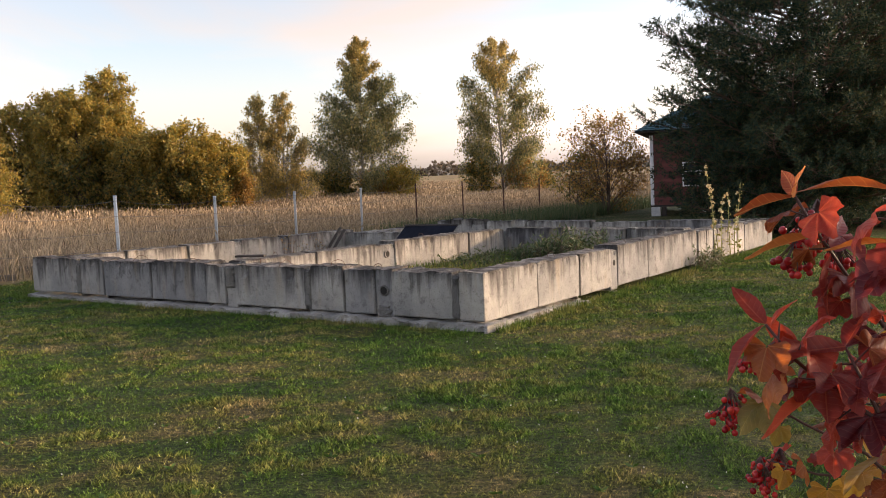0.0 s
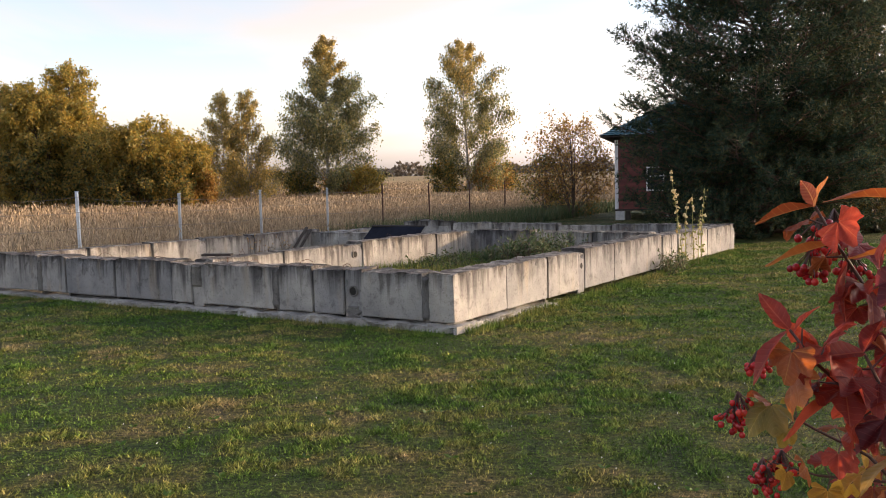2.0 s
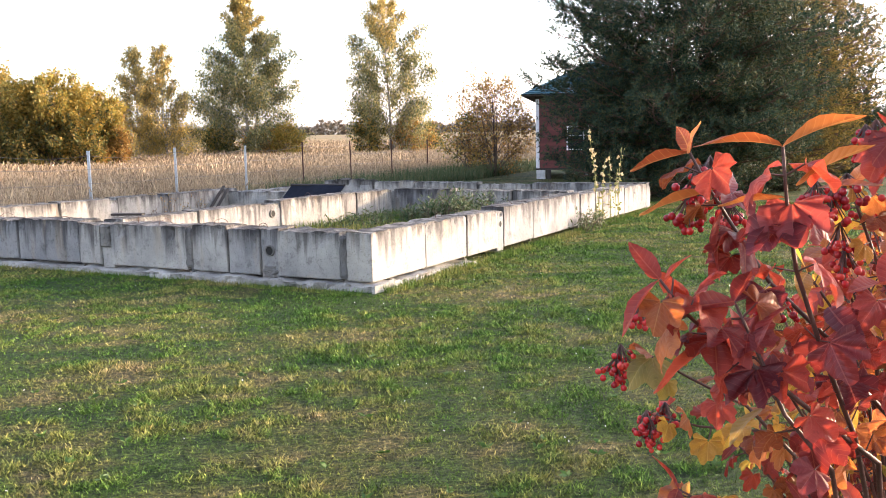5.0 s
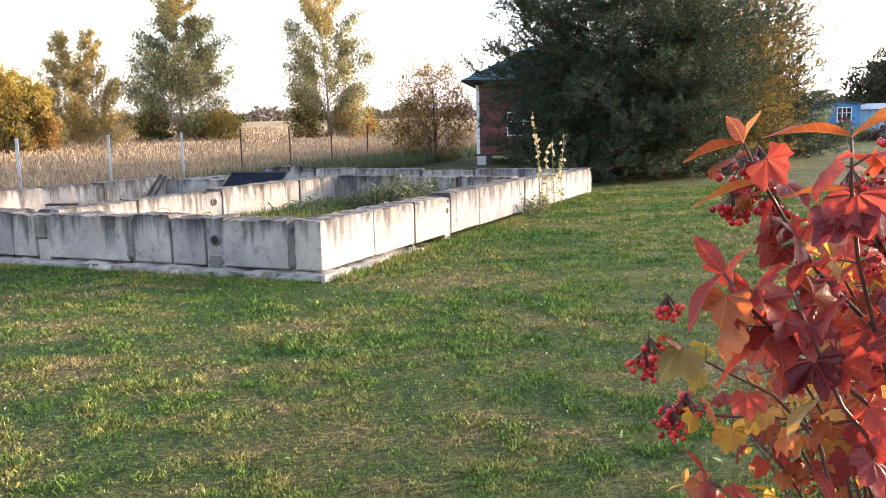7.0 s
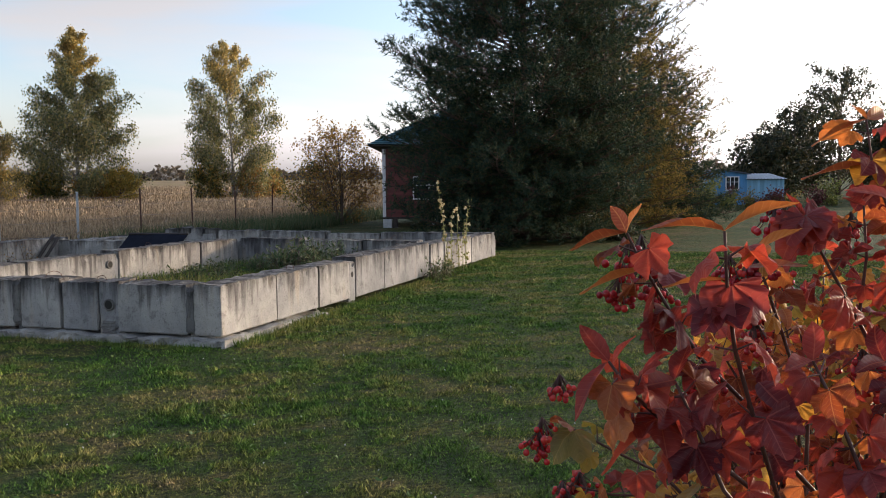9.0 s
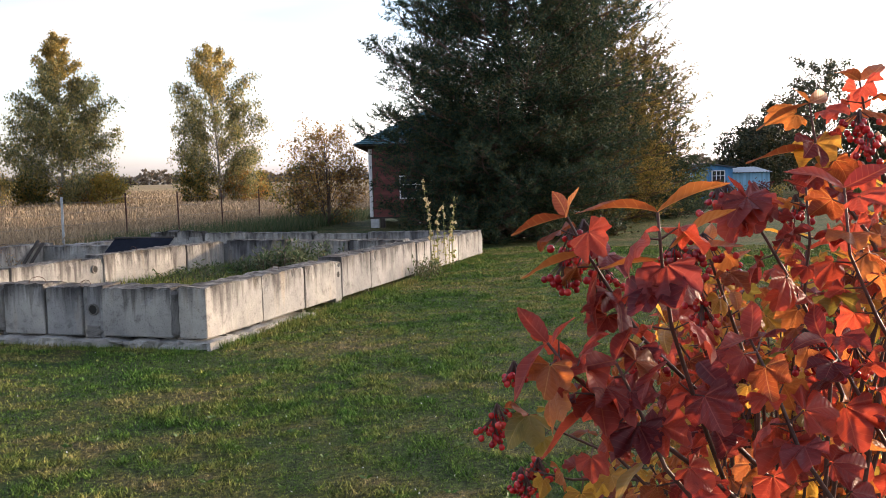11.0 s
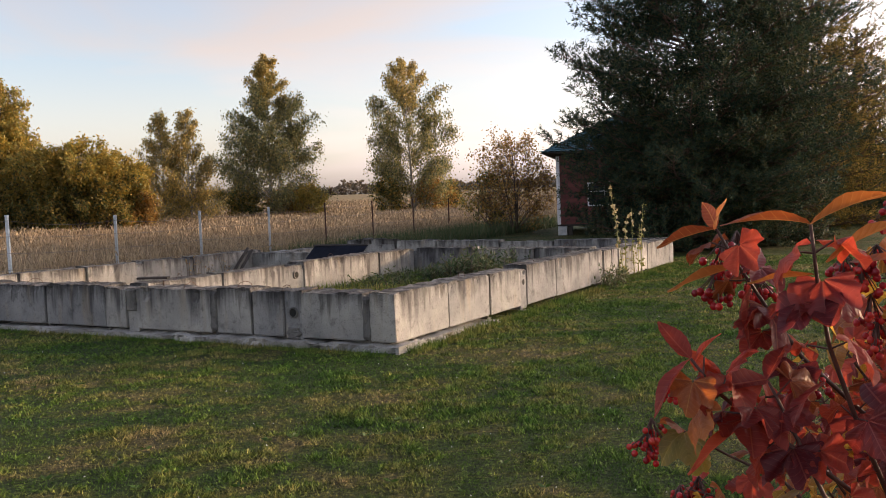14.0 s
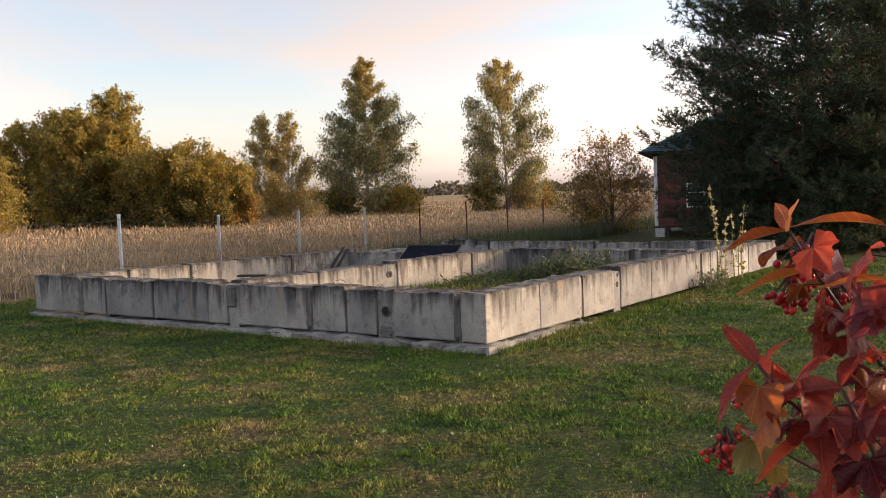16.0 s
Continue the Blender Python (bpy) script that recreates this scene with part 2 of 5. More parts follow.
def box(bm, x0, x1, y0, y1, z0, z1, bevel=0.0):
    r = bmesh.ops.create_cube(bm, size=1.0)
    for v in r["verts"]:
        v.co = Vector((x0 + (v.co.x + 0.5) * (x1 - x0), y0 + (v.co.y + 0.5) * (y1 - y0), z0 + (v.co.z + 0.5) * (z1 - z0)))
    if bevel:
        es = list({e for v in r["verts"] for e in v.link_edges})
        bmesh.ops.bevel(bm, geom=es, offset=bevel, segments=1, affect="EDGES", clamp_overlap=True)
    return bm


def boxed(name, dims, material, parent, label="", bevel=0.0):
    return part(name, box(bmesh.new(), *dims, bevel), material, parent, label)


def tube(points, radii, sides=6):
    """Vertices and faces of a tapering tube through the points."""
    vs, fs = [], []
    pts = [Vector(p) for p in points]
    for i, p in enumerate(pts):
        d = (pts[min(i + 1, len(pts) - 1)] - pts[max(i - 1, 0)]).normalized()
        u = d.cross(Vector((0.31, 0.17, 0.93) if abs(d.z) < 0.9 else (1, 0.1, 0))).normalized()
        w = d.cross(u)
        for k in range(sides):
            a = 2 * math.pi * k / sides
            vs.append(p + (u * math.cos(a) + w * math.sin(a)) * radii[i])
    for i in range(len(pts) - 1):
        for k in range(sides):
            k2 = (k + 1) % sides
            fs.append((i * sides + k, i * sides + k2, (i + 1) * sides + k2, (i + 1) * sides + k))
    fs.append(tuple(range(sides - 1, -1, -1)))
    fs.append(tuple((len(pts) - 1) * sides + k for k in range(sides)))
    return vs, fs


def tubes(name, runs, material, parent=None, label="", sides=6):
    vs, fs = [], []
    for pts, rad in runs:
        v, f = tube(pts, rad, sides)
        o = len(vs)
        vs += v
        fs += [tuple(i + o for i in q) for q in f]
    return link_mesh(name, vs, fs, material, parent, label, True)


def rise(x, y):
    """Height of the ground: level round the foundation, a long gentle slope up beyond it."""
    d = math.hypot(x, y)
    return 0.0172 * max(0.0, d - 24) ** 2 / (max(0.0, d - 24) + 6) if d > 24 else 0.0


# ---- ground: one sheet out to the horizon ----
CX, CY, AZ = 0.441, 9.605, 35.38
SITE = pose(CX, CY, 0, 0, 0, -AZ)
UR, UL = Vector((math.sin(radians(AZ)), math.cos(radians(AZ)), 0)), Vector((-math.cos(radians(AZ)), math.sin(radians(AZ)), 0))
ORG = Vector((CX, CY, 0))
FIELD_A = 12.3


def along(a, b, z=0.0):
    return ORG + UL * a + UR * b + Vector((0, 0, z))


def coords(x, y):
    q = Vector((x, y, 0)) - ORG
    return q.dot(UL), q.dot(UR)


def ground_z(x, y):
    return rise(x, y)


rings = [0.0, 1.0, 2.0] + [2 + 0.5 * i for i in range(1, 45)] + [25, 27, 29, 32, 36, 40, 45, 50, 56, 63, 70, 80, 90, 105, 120, 140, 160, 190, 230, 280, 340, 420, 600, 1200, 3500]
SPOKES = 128
gv, gf = [(0, 0, ground_z(0, 0))], []
for r in rings[1:]:
    for k in range(SPOKES):
        a = 2 * math.pi * k / SPOKES
        x, y = r * math.cos(a), r * math.sin(a)
        gv.append((x, y, ground_z(x, y) if r <= 420 else 6.8 - (r - 420) * 0.004))
for k in range(SPOKES):
    gf.append((0, 1 + k, 1 + (k + 1) % SPOKES))
for i in range(len(rings) - 2):
    o, p = 1 + i * SPOKES, 1 + (i + 1) * SPOKES
    for k in range(SPOKES):
        k2 = (k + 1) % SPOKES
        gf.append((o + k, p + k, p + k2, o + k2))


def ground_material():
    m = M_LAWN
    n, l, b = m.node_tree.nodes, m.node_tree.links, m.node_tree.nodes["Principled BSDF"]
    lawn = b.inputs["Base Color"].links[0].from_socket
    geo = n.new("ShaderNodeNewGeometry")
    dot = n.new("ShaderNodeVectorMath")
    dot.operation = "DOT_PRODUCT"
    l.new(geo.outputs["Position"], dot.inputs[0])
    dot.inputs[1].default_value = UL
    edge = n.new("ShaderNodeMapRange")
    e0 = ORG.dot(UL) + FIELD_A
    edge.inputs[1].default_value, edge.inputs[2].default_value = e0 - 0.4, e0 + 0.8
    l.new(dot.outputs["Value"], edge.inputs[0])
    f = ramp(n, l, noise_at(n, l, 0.035, 5, 0.6, (1, 3, 1), "World"), [(0.35, (0.22, 0.15, 0.08)), (0.5, (0.36, 0.26, 0.14)), (0.68, (0.30, 0.27, 0.10))])
    f = blend(n, l, f, ramp(n, l, noise_at(n, l, 3.0, 6, 0.7, (1, 1, 1), "World"), [(0.3, (0.5, 0.48, 0.45)), (0.7, (1.2, 1.18, 1.1))]), 0.9, "MULTIPLY")
    l.new(blend(n, l, lawn, f, edge.outputs[0]), b.inputs["Base Color"])
    return m


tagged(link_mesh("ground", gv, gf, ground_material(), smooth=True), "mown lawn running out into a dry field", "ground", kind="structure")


# ---- the foundation: a grid of walls in large precast blocks ----
foundation = thing("foundation", SITE, "unfinished house foundation of weathered grey concrete blocks", "foundation")
rng = random.Random(4)


def block_mesh(x0, x1, y0, y1, z0, z1, seed, rag=1.0):
    """One block: faces with slight hollows, arrises knocked off, the top broken and spalled."""
    def cuts(a, b, step):
        rim = min(0.016, (b - a) * 0.2)
        k = max(1, round((b - a - 2 * rim) / step))
        return [a] + [a + rim + (b - a - 2 * rim) * i / k for i in range(k + 1)] + [b]
    xs, ys, zs = cuts(x0, x1, 0.055), cuts(y0, y1, 0.055), cuts(z0, z1, 0.085)
    index, vs, fs = {}, [], []
    off = Vector((seed * 3.7, seed * 1.9, seed * 5.3))

    def vert(i, j, k):
        key = (i, j, k)
        if key not in index:
            p = Vector((xs[i], ys[j], zs[k]))
            ex, ey = i in (0, len(xs) - 1), j in (0, len(ys) - 1)
            top, bot = k == len(zs) - 1, k == 0
            n1 = noise.noise(p * 14 + off)
            n2 = noise.noise(p * 3.1 + off)
            inw = Vector(((x0 + x1) / 2 - p.x, (y0 + y1) / 2 - p.y, 0))
            inx, iny = math.copysign(1, inw.x) if ex else 0, math.copysign(1, inw.y) if ey else 0
            q = p.copy()
            q.x += inx * (0.004 + 0.004 * n2)
            q.y += iny * (0.004 + 0.004 * n2)
            if ex and ey:
                q.x += inx * (0.003 + 0.02 * max(0.0, n1 - 0.1))
                q.y += iny * (0.003 + 0.02 * max(0.0, n1 - 0.1))
            if top:
                q.z += 0.016 * n2 * rag
                if ex or ey:
                    chip = max(0.0, n1 + 0.10 + 0.7 * n2)
                    q.z -= (0.008 + 0.085 * chip) * rag
                    q.x += inx * (0.008 + 0.035 * chip) * rag
                    q.y += iny * (0.008 + 0.035 * chip) * rag
                else:
                    q.z += 0.014 * n1 * rag
            if k in (len(zs) - 2, len(zs) - 3) and (ex or ey):
                chip = max(0.0, noise.noise(p * Vector((7, 7, 3)) + off) + 0.6 * n2 - (0.12 if k == len(zs) - 2 else 0.3))
                q.x += inx * 0.05 * chip * rag
                q.y += iny * 0.05 * chip * rag
                q.z -= 0.05 * chip * rag
            if bot and (ex or ey):
                q.x += inx * 0.012 * (1 + n1)
                q.y += iny * 0.012 * (1 + n1)
                q.z += 0.012 * max(0, n1)
            index[key] = len(vs)
            vs.append(q)
        return index[key]
    nx, ny, nz = len(xs) - 1, len(ys) - 1, len(zs) - 1
    for i in range(nx):
        for j in range(ny):
            fs.append((vert(i, j, nz), vert(i + 1, j, nz), vert(i + 1, j + 1, nz), vert(i, j + 1, nz)))
            fs.append((vert(i, j, 0), vert(i, j + 1, 0), vert(i + 1, j + 1, 0), vert(i + 1, j, 0)))
    for i in range(nx):
        for k in range(nz):
            fs.append((vert(i, 0, k), vert(i + 1, 0, k), vert(i + 1, 0, k + 1), vert(i, 0, k + 1)))
            fs.append((vert(i, ny, k), vert(i, ny, k + 1), vert(i + 1, ny, k + 1), vert(i + 1, ny, k)))
    for j in range(ny):
        for k in range(nz):
            fs.append((vert(0, j, k), vert(0, j, k + 1), vert(0, j + 1, k + 1), vert(0, j + 1, k)))
            fs.append((vert(nx, j, k), vert(nx, j + 1, k), vert(nx, j + 1, k + 1), vert(nx, j, k + 1)))
    return vs, fs


TILT_B = 0.0062
seed = 0


def block(a0, a1, b0, b1, top=0.68, low=0.10, name="concrete_block", material=None, rag=1.0, label=""):
    global seed
    seed += 1
    sink = TILT_B * (b0 + b1) / 2
    jx, jy = rng.uniform(-0.008, 0.008), rng.uniform(-0.008, 0.008)
    vs, fs = block_mesh(-a1 + jx, -a0 + jx, b0 + jy, b1 + jy, low - sink, top - sink + rng.uniform(-0.012, 0.012), seed, rag)
    return link_mesh(name, vs, fs, material or M_CONC, foundation, label)


def mortar(a0, a1, b0, b1, top=0.64):
    """Joint filling; in a thin joint it has fallen out and lies deep."""
    if a1 - a0 < 0.13 and b1 - b0 > 0.2:
        b0, b1 = b0 + 0.03, b1 - 0.03
    if b1 - b0 < 0.13 and a1 - a0 > 0.2:
        a0, a1 = a0 + 0.03, a1 - 0.03
    wide_joint = min(a1 - a0, b1 - b0) > 0.15
    return block(a0, a1, b0, b1, top, 0.06, "mortar_joint", M_CONC if wide_joint else M_MORTAR, 1.6)


TH = 0.41
# front wall
for a0, a1, top in ((0.42, 1.33, 0.67), (1.60, 2.09, 0.68), (2.14, 2.72, 0.69), (2.80, 4.18, 0.68), (4.38, 4.79, 0.67), (4.82, 6.10, 0.69), (6.13, 7.33, 0.68), (7.37, 8.02, 0.69), (8.10, 9.49, 0.70)):
    block(a0, a1, 0.0, TH, top, 0.115, rag=1.4)
for a0, a1 in ((0.355, 0.43), (2.08, 2.15), (2.71, 2.81), (4.17, 4.39), (4.785, 4.825), (6.095, 6.135), (7.325, 7.375), (8.01, 8.11)):
    mortar(a0, a1, 0.022, TH - 0.02)
# the pipe sleeve in the front wall
mortar(1.325, 1.605, 0.016, TH - 0.02, 0.69)
# right wall
for b0, b1, top in ((0.0, 1.26, 0.68), (1.28, 2.44, 0.68), (2.47, 3.49, 0.68), (3.71, 4.89, 0.72), (4.92, 7.26, 0.71), (7.33, 7.78, 0.70), (7.82, 8.18, 0.71), (8.22, 10.2, 0.69), (10.24, 12.05, 0.69)):
    block(0.0, 0.36 if b0 == 0 else TH, b0, b1, top, 0.112, rag=1.2)
for b0, b1 in ((1.25, 1.29), (2.43, 2.48), (3.48, 3.72), (4.88, 4.93), (7.25, 7.34), (7.77, 7.83), (8.17, 8.23), (10.19, 10.25)):
    mortar(0.018, TH - 0.02, b0, b1, 0.66)
# middle wall
for b0, b1, top in ((0.44, 1.9, 0.70), (1.93, 3.45, 0.72), (3.95, 6.35, 0.73), (6.40, 7.74, 0.73)):
    block(4.40, 4.80, b0, b1, top)
for b0, b1 in ((1.89, 1.94), (3.44, 3.96), (6.34, 6.41)):
    mortar(4.42, 4.78, b0, b1, 0.70)
# left wall
for b0, b1, top in ((0.44, 1.6, 0.69), (1.66, 3.0, 0.69), (3.10, 4.3, 0.70), (4.48, 5.6, 0.70), (5.90, 8.15, 0.70), (8.2, 10.3, 0.62), (10.35, 12.0, 0.6)):
    block(9.08, 9.49, b0, b1, top)
for b0, b1 in ((1.59, 1.67), (2.99, 3.11), (4.29, 4.49), (5.59, 5.91), (8.14, 8.21), (10.29, 10.36)):
    mortar(9.10, 9.47, b0, b1, 0.66)
# cross wall
for a0, a1, top in ((0.43, 1.6, 0.74), (1.63, 2.9, 0.74), (3.0, 4.38, 0.75), (4.82, 6.9, 0.67), (6.95, 9.06, 0.67)):
    block(a0, a1, 7.79, 8.19, top)
for a0, a1 in ((1.59, 1.64), (2.89, 3.01), (4.37, 4.83), (6.89, 6.96)):
    mortar(a0, a1, 7.81, 8.17, 0.68)
# back wall
for a0, a1, top in ((0.0, 1.15, 0.70), (1.2, 2.9, 0.69), (2.95, 4.4, 0.66), (4.45, 6.3, 0.70), (6.35, 7.6, 0.70), (7.66, 9.49, 0.62)):
    block(a0, a1, 12.08, 12.48, top)
# loose rubble course at the back corner
for k in range(7):
    a = 9.3 - k * 0.42
    block(a - 0.36, a, 12.1, 12.42, 0.73 + rng.uniform(-0.05, 0.05), 0.58, "rubble_block", M_MORTAR if k % 2 else M_CONC, 2.0, "broken brown brick rubble")


def footing_mesh(x0, x1, y0, y1, z0, z1, sd):
    vs, fs = block_mesh(x0, x1, y0, y1, z0, z1, sd, 1.2)
    out = []
    for v in vs:
        w = v.copy()
        k = noise.noise(Vector((v.x * 2.3, v.y * 2.3, sd))) + 0.7 * noise.noise(Vector((v.x * 4.6, v.y * 4.6, sd + 3))) + 0.8 * noise.noise(Vector((v.x * 7, v.y * 7, sd + v.z * 6)))
        if v.y < y0 + 0.05 and x1 - x0 > 1:
            w.y -= 0.11 * k + 0.05 * noise.noise(Vector((v.x * 17, v.z * 20, sd)))
        if v.x > x1 - 0.05 and y1 - y0 > 1:
            w.x += 0.11 * k + 0.05 * noise.noise(Vector((v.y * 17, v.z * 20, sd)))
        w.z += (0.030 * k - (0.0 if x1 - x0 > 1 else 0.032 * max(0.0, v.y - 1.0)) - 0.003 * max(0.0, -v.x)) * (v.z > 0.03)
        out.append(w)
    return out, fs


v, f = footing_mesh(-9.58, 0.12, -0.12, TH + 0.05, -0.12, 0.082, 50)
link_mesh("footing", v, f, M_FOOT, foundation, "rough cast concrete footing strip")
v, f = footing_mesh(-TH - 0.05, 0.10, TH + 0.06, 12.2, -0.16, 0.07, 51)
link_mesh("footing", v, f, M_FOOT, foundation, "rough cast concrete footing strip")

sv, sf = [], []
for i in range(21):
    for j in range(37):
        a, b = 0.40 + 4.0 * i / 20, 0.40 + 7.4 * j / 36
        w = along(a, b)
        edge = min(1.0, 0.4 + 0.6 * b / 3)
        sv.append((w.x, w.y, (0.17 + 0.04 * noise.noise(Vector((a * 1.3, b * 1.3, 2)))) * edge))
for i in range(20):
    for j in range(36):
        sf.append((i * 37 + j, i * 37 + j + 1, (i + 1) * 37 + j + 1, (i + 1) * 37 + j))
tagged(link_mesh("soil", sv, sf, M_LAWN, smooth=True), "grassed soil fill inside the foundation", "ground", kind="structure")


# ---- many small pieces at once ----
def mesh_np(name, polys, material, parent=None, label="", kind="", category=""):
    """One mesh of separate faces; polys has the shape (faces, corners, 3)."""
    polys = np.asarray(polys, dtype=np.float32)
    k, c, _ = polys.shape
    me = bpy.data.meshes.new(name)
    me.vertices.add(k * c)
    me.vertices.foreach_set("co", polys.reshape(-1))
    me.loops.add(k * c)
    me.loops.foreach_set("vertex_index", np.arange(k * c, dtype=np.int32))
    me.polygons.add(k)
    me.polygons.foreach_set("loop_start", np.arange(0, k * c, c, dtype=np.int32))
    me.update(calc_edges=True)
    me.materials.append(material)
    ob = new(name, me)
    ob.parent = parent
    return tagged(ob, label, category, "", kind)


def unit(v):
    return v / np.maximum(np.linalg.norm(v, axis=-1, keepdims=True), 1e-9)


def leaf_cards(pos, axis, size, rs, wide=0.55):
    """Small pointed leaves: four corners each, along axis, turned at random."""
    n = len(pos)
    axis = unit(axis)
    side = unit(np.cross(axis, rs.normal(size=(n, 3))))
    s = np.asarray(size).reshape(-1, 1) * np.ones((n, 1))
    mid = pos + axis * s * 0.45
    return np.stack([pos, mid + side * s * wide * 0.5, pos + axis * s, mid - side * s * wide * 0.5], axis=1)


def gz(x, y):
    d = np.hypot(x, y)
    e = np.maximum(0.0, d - 24)
    return 0.0172 * e ** 2 / (e + 6)


def tree(name, label, x, y, height, profile, bark, leaf_mat, seed, start=0.1, limbs=40, twigs=7, leaves=14, leaf=0.16, droop=0.4,
         rise_by=0.35, spread=0.35, trunk_r=0.12, lean=(0, 0), category="tree", group="", wide=0.55, top_leaf=None, gaps=0.0, stems=1):
    """A tapered trunk with limbs, and a crown of many small leaves hung on twigs along the limbs."""
    rs = np.random.RandomState(seed)
    z0 = float(gz(x, y)) - 0.05
    e = thing(name, pose(x, y, z0), label, category, group)
    runs, limb_runs = [], []
    ks = np.linspace(0, 1, 9)
    wob = np.cumsum(rs.normal(scale=0.012 * height, size=(9, 2)), axis=0) * 0.5

    def spine(u):
        return np.array([np.interp(u, ks, wob[:, 0]) + lean[0] * u, np.interp(u, ks, wob[:, 1]) + lean[1] * u, u * height])
    runs.append(([spine(u) for u in ks], [trunk_r * (1 - 0.93 * u) + 0.006 for u in ks]))
    for s in range(stems - 1):
        a = rs.uniform(0, 6.28)
        top = rs.uniform(0.6, 0.9)
        off = np.array([math.cos(a), math.sin(a), 0])
        runs.append(([spine(u * top) + off * (0.1 + 0.16 * height * u) for u in ks], [trunk_r * 0.7 * (1 - 0.93 * u) + 0.005 for u in ks]))
    tubes("trunk", runs, bark, e, "", 7)
    cards, hi = [], []
    for i in range(limbs):
        u = start + (1 - start) * (i + rs.rand()) / limbs
        if gaps and rs.rand() < gaps:
            continue
        az = i * 2.39996 + rs.normal(scale=0.5)
        length = profile((u - start) / (1 - start)) * rs.uniform(0.7, 1.12)
        out = np.array([math.cos(az), math.sin(az), 0.0])
        p0 = spine(max(0.02, u - 0.10 * rise_by))
        p2 = spine(u) + out * length + np.array([0, 0, rise_by * length * rs.uniform(0.4, 1.2)])
        p1 = (p0 + p2) / 2 + np.array([0, 0, 0.12 * length])
        ts = np.linspace(0, 1, 6)
        curve = [(1 - t) ** 2 * p0 + 2 * t * (1 - t) * p1 + t * t * p2 for t in ts]
        r0 = max(0.008, trunk_r * 0.42 * (1 - 0.8 * u))
        limb_runs.append((curve, [r0 * (1 - 0.85 * t) + 0.004 for t in ts]))
        k = max(2, int(twigs * (0.4 + length / max(0.5, profile(0.3)))))
        t = rs.uniform(0.3, 1.05, k)
        tw0 = ((1 - t) ** 2)[:, None] * p0 + (2 * t * (1 - t))[:, None] * p1 + (t * t)[:, None] * p2
        hang = min(1.0, droop)
        tdir = unit(out * 0.7 * (1 - 0.5 * hang) + rs.normal(scale=0.75 * (1 - 0.4 * hang), size=(k, 3)) + np.array([0, 0, -droop]))
        tlen = spread * length * rs.uniform(0.35, 1.0, k) * (1.15 - 0.5 * t) + 0.12
        for a, d, q in zip(tw0, tdir, tlen):
            limb_runs.append(([a, a + d * q + np.array([0, 0, -droop * q * 0.4])], [0.010, 0.003]))
            m = max(3, int(leaves * rs.uniform(0.6, 1.4)))
            s = rs.uniform(0.1, 1.05, m)
            pos = a + d * (q * s)[:, None] + rs.normal(scale=0.12 * q + 0.10, size=(m, 3)) + np.array([0, 0, 1.0]) * (-droop * q * 0.4 * s * s)[:, None]
            ax = rs.normal(scale=0.7, size=(m, 3)) + np.array([0, 0, -0.3 - droop])
            c = leaf_cards(pos, ax, leaf * rs.uniform(0.6, 1.25, m), rs, wide)
            (hi if top_leaf and u > (0.62 if name == "birch" else 0.34) + 0.25 * rs.rand() else cards).append(c)
    tubes("branchwork", limb_runs, bark, e, "", 3)
    mesh_np("crown", np.concatenate(cards), leaf_mat, e)
    if hi:
        mesh_np("crown_top", np.concatenate(hi), top_leaf, e, "yellowed upper leaves")
    return e


L_BIRCH = leafy("birch_leaves", [(0.12, 0.145, 0.07), (0.20, 0.22, 0.10), (0.31, 0.29, 0.13), (0.45, 0.37, 0.14)], 0.55)
L_BIRCHY = leafy("birch_leaves_turning", [(0.26, 0.24, 0.10), (0.42, 0.34, 0.12), (0.58, 0.42, 0.13), (0.66, 0.49, 0.17)], 0.58)
L_GOLD = leafy("golden_leaves", [(0.29, 0.25, 0.06), (0.46, 0.33, 0.07), (0.58, 0.38, 0.08), (0.33, 0.30, 0.08)], 0.55)
L_OLIVE = leafy("olive_leaves", [(0.06, 0.085, 0.026), (0.14, 0.15, 0.042), (0.28, 0.225, 0.055), (0.42, 0.28, 0.06)], 0.5)
L_RUSTY = leafy("rusty_leaves", [(0.20, 0.115, 0.036), (0.38, 0.20, 0.055), (0.52, 0.30, 0.08), (0.30, 0.23, 0.07)], 0.5)
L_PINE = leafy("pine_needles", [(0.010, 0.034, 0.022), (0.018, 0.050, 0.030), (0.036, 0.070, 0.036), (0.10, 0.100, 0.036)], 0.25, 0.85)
# Second pine: brownish-olive needles, with golden low sunlight put into their colour.
L_PINE_SUNLIT = leafy("sunlit_pine_needles", [(0.045, 0.055, 0.020), (0.095, 0.090, 0.028), (0.19, 0.145, 0.04), (0.32, 0.22, 0.06)], 0.5, 0.85)
L_DARK = leafy("dark_leaves", [(0.018, 0.028, 0.012), (0.032, 0.046, 0.018), (0.06, 0.06, 0.022), (0.10, 0.08, 0.028)], 0.25)
L_LIME = leafy("lime_leaves", [(0.12, 0.16, 0.03), (0.20, 0.23, 0.05), (0.30, 0.28, 0.07)], 0.35)
L_WINE = leafy("wine_leaves", [(0.10, 0.014, 0.02), (0.17, 0.03, 0.035), (0.12, 0.05, 0.03)], 0.3)
L_WOODS = leafy("far_wood_leaves", [(0.10, 0.075, 0.055), (0.15, 0.115, 0.08), (0.19, 0.14, 0.085), (0.11, 0.10, 0.07)], 0.2)


